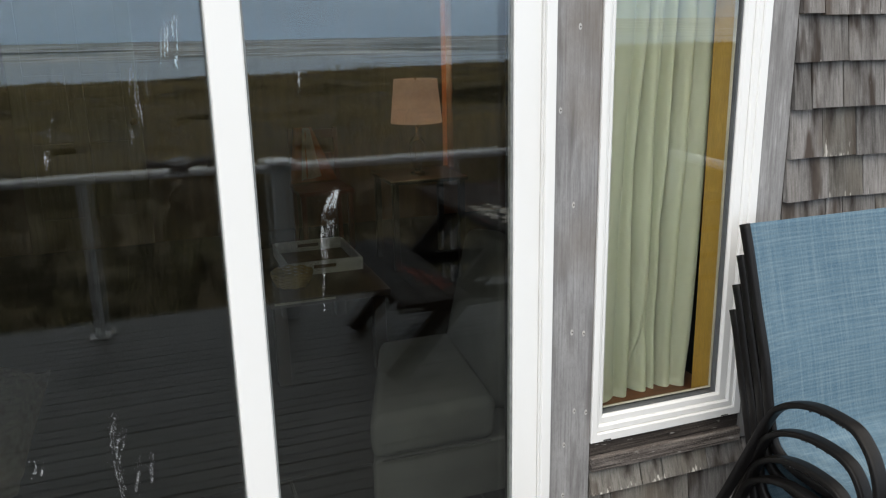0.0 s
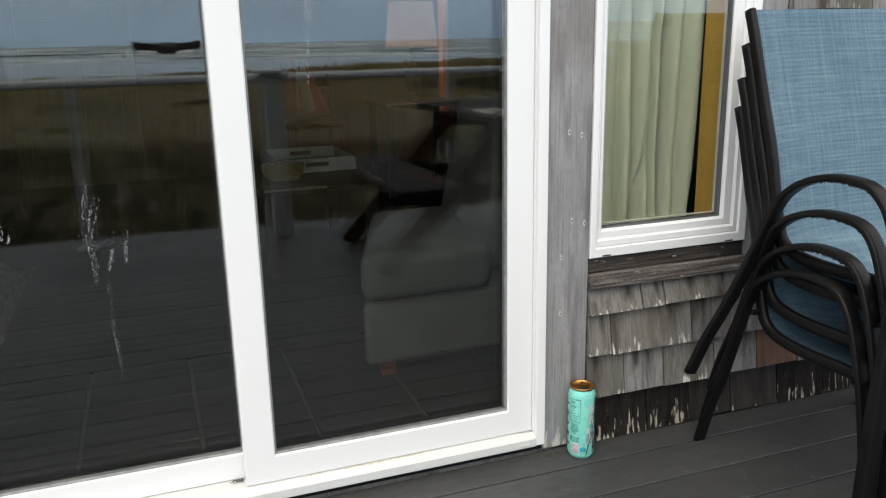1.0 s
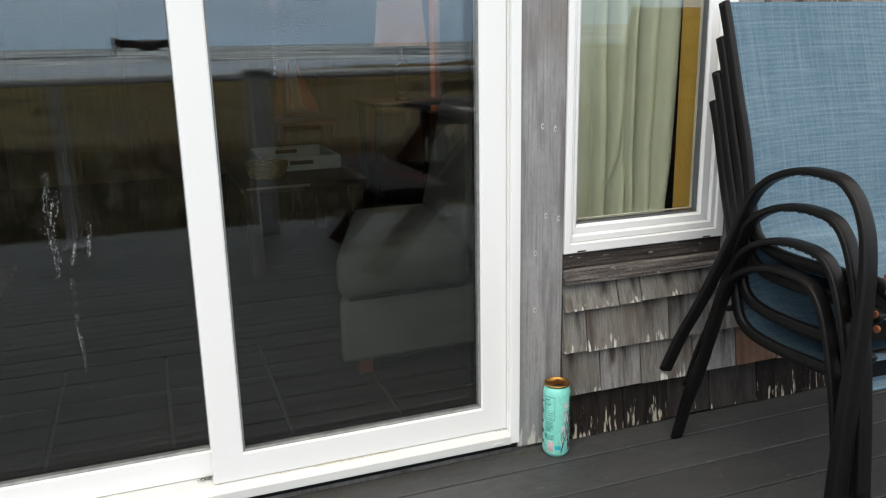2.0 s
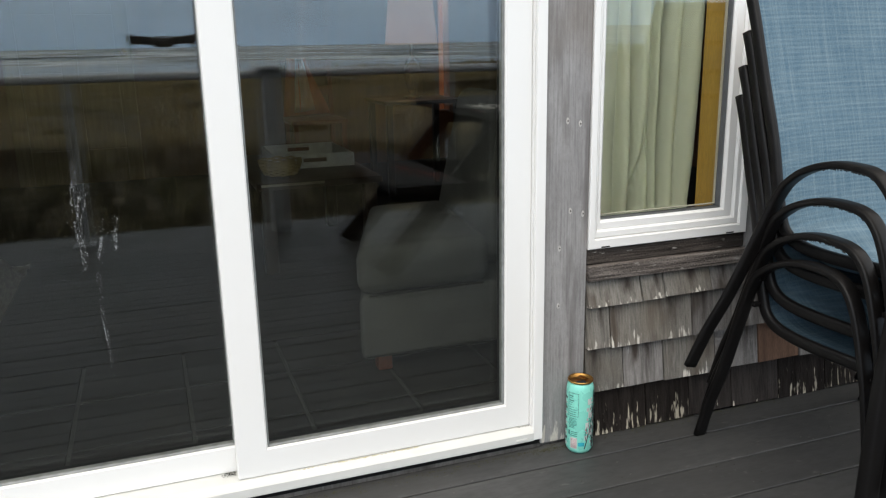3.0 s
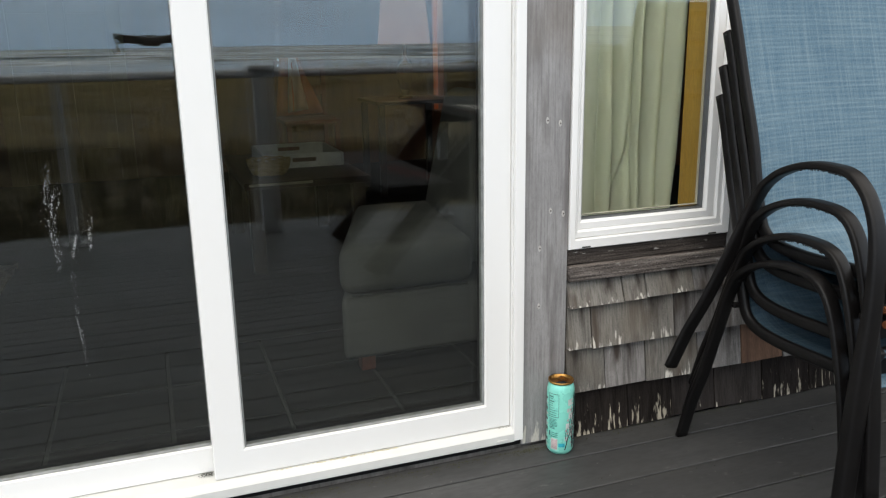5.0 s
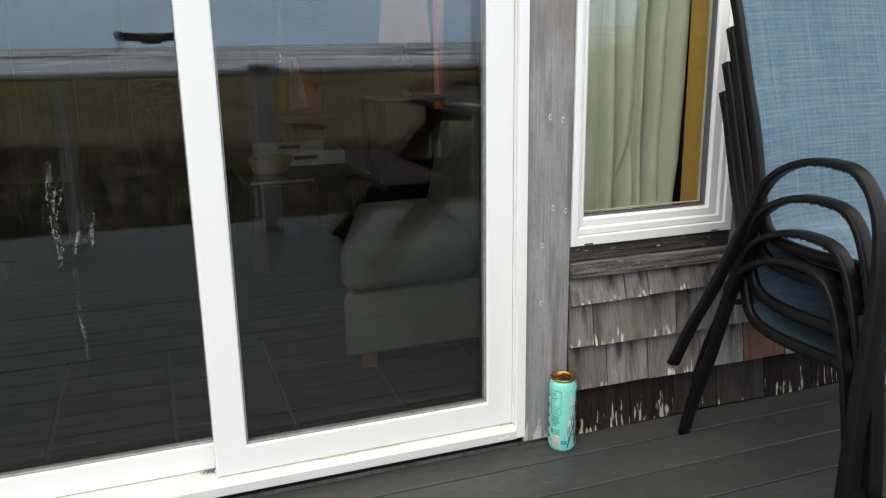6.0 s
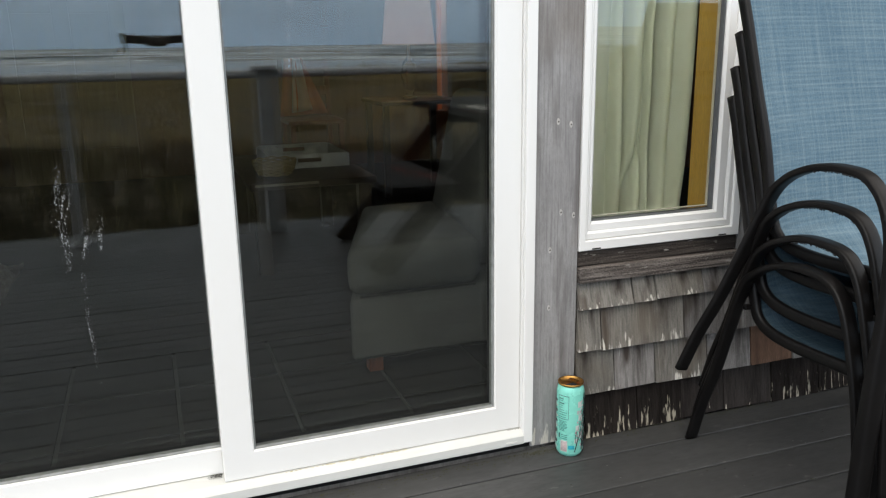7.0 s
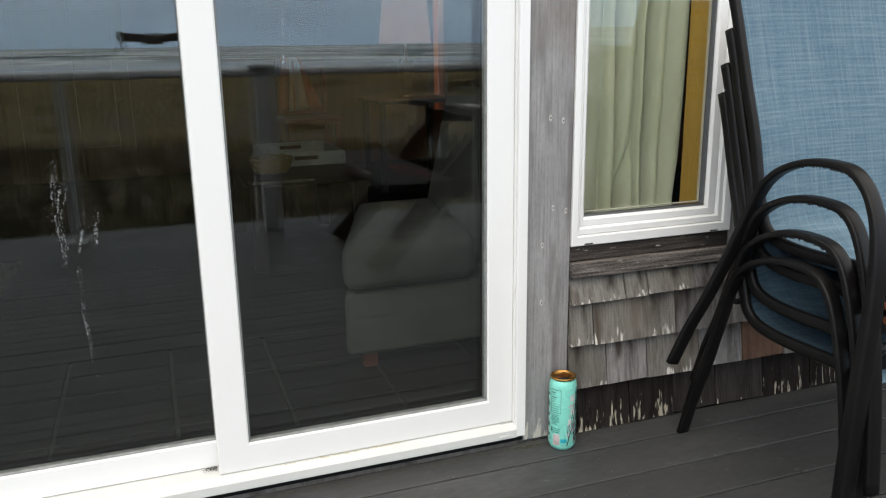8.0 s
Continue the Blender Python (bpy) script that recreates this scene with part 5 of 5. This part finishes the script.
def make_room():
    c = thing("slipper_chair", "grey-green upholstered armless chair on short wooden legs", "chair", (0.640, 0.476, 0.057))
    for name, bm in (("base", cushion(0.0, 0.60, 0.0, 0.62, 0.053, 0.252, 0.022)), ("seat_cushion", cushion(-0.004, 0.418, -0.012, 0.615, 0.254, 0.402, 0.042))):
        for v in bm.verts:  # narrower towards the back
            v.co.x += 0.33 * v.co.y * (1 - v.co.x / 0.62)
        part(name, bm, UPHOLSTERY, c, smooth=True)
    part("piping", sweep([Vector((x, -0.010, 0.256)) for x in (0.03, 0.20, 0.39)], 0.006, 0.006, (0, 1, 0), 1.0), SEAM, c, "dark seam under the cushion")
    bm = cushion(0.0, 0.17, 0.0, 0.46, 0.0, 0.56, 0.05)
    bmesh.ops.transform(bm, matrix=pose(0.43, 0.152, 0.270, 0, 12, 0), verts=bm.verts)
    part("backrest", bm, UPHOLSTERY, c, smooth=True)
    for x, y in ((0.085, 0.06), (0.54, 0.06), (0.24, 0.56), (0.54, 0.56)):
        part("leg", box(x - 0.022, x + 0.022, y - 0.022, y + 0.022, 0.0, 0.0555, 0.004), RED_WOOD, c, "reddish wooden leg")

    t = thing("coffee_table", "brown wooden low table holding a tray and a basket", "coffee table", (0.880, 2.12, 0.057))
    t.scale = (0.96, 0.96, 1.0)
    part("tabletop", box(-0.38, 0.19, -0.46, 0.55, 0.375, 0.405, 0.006), TABLE_WOOD, t)
    part("edge_band", box(-0.36, -0.08, -0.466, -0.4605, 0.391, 0.402, 0.002), JUTE, t, "pale strip along part of the front edge")
    for x in (-0.33, 0.14):
        for y in (-0.40, 0.48):
            part("leg", box(x - 0.03, x + 0.03, y - 0.03, y + 0.03, 0.0, 0.3745, 0.005), TABLE_WOOD, t)

    tray = thing("serving_tray", "white painted wooden tray with cut-out handles", "tray", (0.838, 2.262, 0.4625))
    part("tray_base", box(-0.176, 0.176, -0.210, 0.210, 0.0, 0.008, 0.001), TRAY_FLOOR, tray, "brown tray bottom")
    for y in (-0.222, 0.2105):
        b = bmesh.new()
        for x0, x1, z0, z1 in ((-0.176, 0.176, 0.0, 0.026), (-0.176, 0.176, 0.046, 0.064), (-0.176, -0.056, 0.0263, 0.0457), (0.056, 0.176, 0.0263, 0.0457)):
            box(x0, x1, y, y + 0.012, z0, z1, bm=b)
        part("end_board", b, TRAY_WHITE, tray, "white end board with a slot handle")
    for x in (-0.188, 0.1765):
        part("side_board", box(x, x + 0.012, -0.222, 0.222, 0.0, 0.060, 0.002), TRAY_WHITE, tray)

    bm = bmesh.new()
    for k in range(9):
        z = 0.006 + 0.0072 * k
        r = 0.072 + 0.022 * math.sin(k / 8 * 1.5)
        line = [Vector((r * math.cos(a), r * math.sin(a), z + 0.003 * math.sin(a * 9 + k * 3.14))) for a in [2 * math.pi * i / 40 for i in range(41)]]
        sweep(line, 0.009, 0.009, (0, 0, 1), 1.0, bm, 6)
    lathe([(0.070, 0.001), (0.072, 0.006), (0.0, 0.006)], 24, bm)
    tagged(part("basket", bm, STRAW), "round yellow straw basket on the low table", "basket").location = (0.655, 1.915, 0.4625)

    bm = bmesh.new()
    r = bmesh.ops.create_grid(bm, x_segments=44, y_segments=44, size=0.5)
    for v in bm.verts:
        u, w = v.co.x * 2, v.co.y * 2
        e = (abs(u) ** 4 + abs(w) ** 4) ** 0.25
        v.co = Vector((v.co.x * 1.1, v.co.y * 1.15, 0.02 + 0.13 * max(0, 1 - e ** 5) ** 0.45 + 0.008 * math.sin(e * 70)))
    tagged(part("floor_cushion", bm, JUTE, smooth=True), "round-edged woven beige floor cushion", "floor cushion").location = (-1.00, 1.68, 0.057)

    side = thing("side_table", "small dark wooden side table under the lamp", "side table", (1.79, 3.46, 0.057))
    part("tabletop", box(-0.27, 0.27, -0.25, 0.25, 0.585, 0.61, 0.006), TABLE_WOOD, side)
    for x in (-0.23, 0.23):
        for y in (-0.21, 0.21):
            part("leg", box(x - 0.02, x + 0.02, y - 0.02, y + 0.02, 0.0, 0.5845, 0.004), TABLE_WOOD, side)
    lamp = thing("table_lamp", "lit table lamp with a pale tapered drum shade", "lamp", (1.782, 3.444, 0.6675))
    lamp.scale = (0.955, 0.955, 0.975)
    part("base", lathe([(0.05, 0.0), (0.052, 0.01), (0.02, 0.03), (0.045, 0.10), (0.060, 0.17), (0.045, 0.24), (0.012, 0.275), (0.010, 0.42)], 24), LAMP_GLASS, lamp, "rounded amber glass base", smooth=True)
    bm = bmesh.new()
    lathe([(0.180, 0.355), (0.150, 0.645), (0.148, 0.645), (0.178, 0.355)], 40, bm)
    bm.faces.ensure_lookup_table()
    bmesh.ops.delete(bm, geom=[f for f in bm.faces if len(f.verts) > 4], context="FACES")
    part("shade", bm, SHADE, lamp, "pale linen shade lit from inside", smooth=True)
    part("finial", lathe([(0.004, 0.60), (0.008, 0.65), (0.0, 0.66)], 10), LAMP_GLASS, lamp)

    ch = thing("wooden_chair", "brown wooden chair with a white cloth over its back", "chair", (1.254, 4.13, 0.057))
    for x in (-0.17, 0.17):
        part("leg", box(x - 0.018, x + 0.018, -0.20, -0.165, 0.0, 0.42, 0.003), RED_WOOD, ch)
        part("back_post", beam((x, 0.18, 0.0), (x, 0.24, 0.86), 0.034, 0.03), RED_WOOD, ch)
    part("seat", box(-0.20, 0.20, -0.21, 0.20, 0.4205, 0.45, 0.006), RED_WOOD, ch)
    for z in (0.60, 0.78):
        part("back_slat", box(-0.153, 0.153, 0.205, 0.222, z, z + 0.07, 0.003), RED_WOOD, ch)
    bm = bmesh.new()
    def drape(pts, y, wave, bm):
        f = [bm.verts.new((x, y + 0.005 * i, z)) for i, (x, z) in enumerate(pts)]
        bm.faces.new(f)
        bmesh.ops.subdivide_edges(bm, edges=bm.edges[:], cuts=6, use_grid_fill=True)
        for v in bm.verts:
            v.co.y += 0.012 * math.sin(v.co.x * wave)
        bmesh.ops.solidify(bm, geom=bm.faces[:], thickness=0.004)
        return bm
    drape(((-0.09, 0.87), (-0.04, 0.87), (0.04, 0.50), (-0.115, 0.48)), 0.19, 60, bm)
    tagged(part("throw", drape(((-0.15, 0.872), (-0.02, 0.872), (0.155, 0.47), (-0.20, 0.455)), 0.1745, 38, bmesh.new()), THROW, smooth=True), "rust red throw hanging over a wooden chair", "throw").location = (1.254, 4.115, 0.057)
    tagged(part("cloth", bm, CLOTH, smooth=True), "white cloth draped on a wooden chair", "cloth").location = (1.254, 4.085, 0.057)
    # unseen lamp, added to brighten the orange strip behind the wall gap
    hall = bpy.data.lights.new("hall_fill_light", "POINT")
    hall.energy, hall.color, hall.shadow_soft_size = 11.0, (1.0, 0.76, 0.52), 0.06
    new("hall_fill_light", hall).location = (2.1, 5.34, 1.4)
    bulb = bpy.data.lights.new("lamp_bulb", "POINT")
    bulb.energy, bulb.color, bulb.shadow_soft_size = 3.2, (1.0, 0.62, 0.33), 0.03
    new("lamp_bulb", bulb).location = (1.782, 3.444, 1.05)


def make_inner_door():
    """Panelled wooden door in the back wall of the room."""
    d = thing("door_2", "tan wooden panelled door in the back wall, closed", "door", (0, 0, 0.057), kind="structure")
    y0, y1 = 4.752, 4.789
    x0, x1 = -0.80, 0.055
    for a, b in ((x0, x0 + 0.105), (-0.425, -0.315), (x1 - 0.105, x1)):
        part("stile", box(a, b, y0, y1, 0.0, 2.03, 0.003), TAN_WOOD, d)
    for ca, cb in ((x0 + 0.1055, -0.4255), (-0.3145, x1 - 0.1055)):
        for z0, z1 in ((0.0, 0.245), (0.735, 0.80), (1.205, 1.29), (1.90, 2.03)):
            part("rail", box(ca, cb, y0 + 0.001, y1, z0, z1, 0.003), TAN_WOOD, d)
        for z0, z1 in ((0.2455, 0.7345), (0.8005, 1.2045), (1.2905, 1.8995)):
            part("panel", box(ca, cb, y0 + 0.016, y1, z0, z1, 0.004), TAN_WOOD, d, "recessed wooden panel")
    knob = lathe([(0.010, 0.0), (0.010, 0.022), (0.026, 0.034), (0.028, 0.048), (0.018, 0.060), (0.0, 0.062)], 16)
    bmesh.ops.transform(knob, matrix=pose(x1 - 0.052, y0 - 0.0005, 0.94, 90, 0, 0), verts=knob.verts)
    part("knob", knob, CAN_GOLD, d, "dull brass knob", smooth=True)


# ---- dune plants ----
def make_grass():
    rng = np.random.default_rng(11)
    verts, faces = [], []

    def tuft(cx, cy, n, hgt, spread, wid):
        z0 = ground_height(cx, cy) - 0.03
        for _ in range(n):
            a, r = rng.uniform(0, 6.283), spread * rng.uniform(0, 0.4)
            x, y = cx + r * math.cos(a), cy + r * math.sin(a)
            h, lean = hgt * rng.uniform(0.55, 1.1), rng.uniform(0.2, 0.8) * hgt
            b = rng.uniform(0, 6.283)
            dx, dy = math.cos(b) * lean, math.sin(b) * lean
            sx, sy = -math.sin(a) * wid, math.cos(a) * wid
            i = len(verts)
            verts.extend(((x - sx, y - sy, z0), (x + sx, y + sy, z0), (x + 0.35 * dx - 0.7 * sx, y + 0.35 * dy - 0.7 * sy, z0 + 0.65 * h),
                          (x + 0.35 * dx + 0.7 * sx, y + 0.35 * dy + 0.7 * sy, z0 + 0.65 * h), (x + dx, y + dy, z0 + 0.88 * h)))
            faces.extend(((i, i + 1, i + 3, i + 2), (i + 2, i + 3, i + 4)))
    def finish(name, material, label):
        me = bpy.data.meshes.new(name)
        me.from_pydata(verts, [], faces)
        me.materials.append(material)
        tagged(new(name, me), label, "grass", "", "stuff")
        verts.clear()
        faces.clear()
    for _ in range(4200):
        tuft(rng.uniform(-8, 9), -3.5 - 9 * rng.random() ** 1.2, 14, rng.uniform(0.2, 0.42), 0.30, 0.0045)
    finish("matted_grass", THATCH, "dark olive matted grass beside the deck")
    for _ in range(220):
        tuft(rng.uniform(-7, 8), -3.6 - 7 * rng.random() ** 1.1, 9, rng.uniform(0.35, 0.65), 0.16, 0.0035)
    finish("pale_grass", PALE_BLADES, "pale dead grass blades over darker matted grass")
    for _ in range(6500):
        y = -11 - 25 * rng.random()
        tuft(rng.uniform(-22, 26), y, 7, rng.uniform(0.15, 0.4), 0.6, 0.012)
    for _ in range(4500):
        y = -34 - 23 * rng.random()
        tuft(rng.uniform(0.6 * y - 10, 10 - 0.75 * y), y, 6, rng.uniform(0.14, 0.40), 1.1, 0.04)
    for _ in range(420):  # taller clumps along the crest
        y = -50 - 6 * rng.random()
        x = rng.uniform(-45, 55)
        k = noise.noise(Vector((x * 0.16, y * 0.1, 7)))
        if k > -0.05:
            tuft(x, y, 7, rng.uniform(0.35, 0.7) * (0.7 + 1.4 * k), 0.8, 0.045)
    finish("dune_grass", BLADES, "tawny and olive beach grass on the dunes")


def make_shrubs():
    rng = np.random.default_rng(21)
    verts, faces = [], []
    spots = []
    for _ in range(110):
        y = -8 - 47 * rng.random() ** 0.8
        spots.append((rng.uniform(-0.9, 1.1) * (10 + abs(y)), y, rng.uniform(0.12, 0.32) * (0.6 + abs(y) / 40)))
    # a thicket on one slope
    spots += [(rng.uniform(10.4, 14.5), rng.uniform(-30, -24), rng.uniform(0.4, 0.7)) for _ in range(16)]
    for cx, y, s in spots:
        z0 = ground_height(cx, y)
        for _ in range(110):
            v = rng.normal(0, 1, 3)
            v /= np.linalg.norm(v)
            r = s * rng.uniform(0.5, 1.0)
            p = np.array((cx + v[0] * r * 2.6, y + v[1] * r, z0 + abs(v[2]) * r * 0.5))
            a, b = rng.normal(0, 0.05, 3), rng.normal(0, 0.05, 3)
            i = len(verts)
            verts.extend((tuple(p - a), tuple(p + b), tuple(p + a), tuple(p - b)))
            faces.append((i, i + 1, i + 2, i + 3))
    me = bpy.data.meshes.new("dune_shrubs")
    me.from_pydata(verts, [], faces)
    me.materials.append(SHRUB)
    tagged(new("dune_shrubs", me), "low dark bushes scattered over the dunes", "bushes", "", "stuff")


# ---- pieces of walls and floors ----
def make_shingles():
    wall = structure("shingle_siding", box(1.1175, 4.19, 0.017, 0.0215, -0.01, 0.40), UNDER, "weathered grey-brown cedar shingles, mildewed near the deck", "siding")
    shapes = []
    for k, skew in enumerate((0.0, 0.0022, -0.0018, 0.001)):
        bm = bmesh.new()
        z = (0.0, skew)
        v = [[bm.verts.new((x, y, h)) for y, h in ((-0.0130, z[i]), (0.0045, z[i]), (0.0160, 0.165), (0.0125, 0.165))] for i, x in enumerate((0.0, 1.0))]
        for j in range(4):
            bm.faces.new((v[0][j], v[1][j], v[1][(j + 1) % 4], v[0][(j + 1) % 4]))
        bm.faces.new(v[0])
        bm.faces.new(v[1][::-1])
        bmesh.ops.recalc_face_normals(bm, faces=bm.faces)
        for m in (SHINGLE, SHINGLE_PALE, SHINGLE_ROT, SHINGLE_RED, SHINGLE_DAMP):
            me = bpy.data.meshes.new("shingle")
            bm.to_mesh(me)
            me.materials.append(m)
            shapes.append(me)
        bm.free()
    rng = random.Random(12)

    def course(x0, x1, z, cuts, kinds, h=1.0):
        xs = [x0, *cuts, x1]
        for i, (a, b) in enumerate(zip(xs, xs[1:])):
            ob = new("shingle", shapes[5 * rng.randrange(4) + (kinds[i] if i < len(kinds) else kinds[-1])])
            ob.parent = wall
            ob.location = (a + 0.002, rng.uniform(-0.004, 0.001), z + rng.uniform(-0.0035, 0.0035))
            ob.scale = (b - a - 0.004, 1, h)

    def random_cuts(x0, x1, lo=0.06, hi=0.20):
        out, x = [], x0
        while True:
            x += rng.uniform(lo, hi)
            if x > x1 - 0.05:
                return out
            out.append(x)
    # under the window, running on behind the chairs
    end = 2.9
    course(1.1175, end, 0.367, [1.278, 1.347, 1.494, 1.621] + random_cuts(1.61, end), [1, 1, 1, 0], 0.42)
    course(1.1175, end, 0.2505, [1.186, 1.439, 1.570] + random_cuts(1.56, end), [1, 1, 0])
    course(1.1175, end, 0.133, [1.231, 1.357, 1.524, 1.672, 1.816] + random_cuts(1.80, end), [1, 0, 1, 0, 3, 0])
    course(1.1175, end, 0.009, [1.147, 1.307, 1.446, 1.590, 1.756] + random_cuts(1.742, end), [2, 2, 2, 4, 4, 2, 2, 4, 2])
    # beside the window
    rows = {0.4841: [], 0.6079: [], 0.7318: [], 0.8605: [], 0.9943: [1.84, 1.899, 2.02], 1.1211: [1.834, 1.957], 1.234: [1.798, 1.915], 1.3647: [1.744, 1.849, 1.991], 1.4876: [1.852, 2.026], 1.6065: [1.758, 1.943], 1.7273: [], 1.8492: [], 1.97: [], 2.0909: []}
    for z, cuts in rows.items():
        cuts = cuts or [1.78]
        course(1.687, end, z, cuts + random_cuts(cuts[-1], end), [rng.choice((0, 0, 0, 1)) for _ in range(12)])
    # on to the corner of the house
    for z in (0.009, 0.133, 0.2505, 0.367, *rows):
        course(end, 4.15, z, random_cuts(end, 4.15, 0.16, 0.30), [rng.choice((0, 0, 0, 1)) for _ in range(8)] if z > 0.01 else [4], 0.75 if z == 0.367 else 1.0)


def make_tiles(floor):
    me = None
    for i in range(-7, 10):
        for k in range(0, 2):  # up to the carpet
            if me is None:
                ob = part("tile", box(-0.1435, 0.1435, -0.1435, 0.1435, -0.006, 0.0, 0.0015, seg=1), TILE, floor)
                me = ob.data
            else:
                ob = new("tile", me)
                ob.parent = floor
            ob.location = (0.296 + 0.297 * i, 0.463 + 0.297 * k, 0.057)
    cut = None
    for i in range(-7, 10):  # the row cut to fit behind the sill
        if cut is None:
            ob = part("tile", box(-0.1435, 0.1435, -0.1215, 0.1215, -0.006, 0.0, 0.0015, seg=1), TILE, floor)
            cut = ob.data
        else:
            ob = new("tile", cut)
            ob.parent = floor
        ob.location = (0.296 + 0.297 * i, 0.189, 0.057)


make_ground()
make_sea()
room_floor = make_shell()
make_trim()
make_door()
make_window()
make_deck()
make_railing("grey painted deck railing with a rounded top rail", (0, -2.76, DECK_Z), 0, -5.0, 2.79, (-4.387, -3.356, -2.325, -1.294, -0.263, 0.768, 1.799, 2.83), (0.768, 2.83))
make_railing("short grey railing from the steps to the house wall", (2.81, 0, DECK_Z), -90, 0.03, 1.99, (0.12, 1.05, 1.94))
make_picnic_table()
make_shells()
make_chair_stack()
make_moss()
make_can()
make_curtain()
make_room()
make_inner_door()
make_spatters()
make_drone()
make_grass()
make_shrubs()
make_shingles()
make_tiles(room_floor)
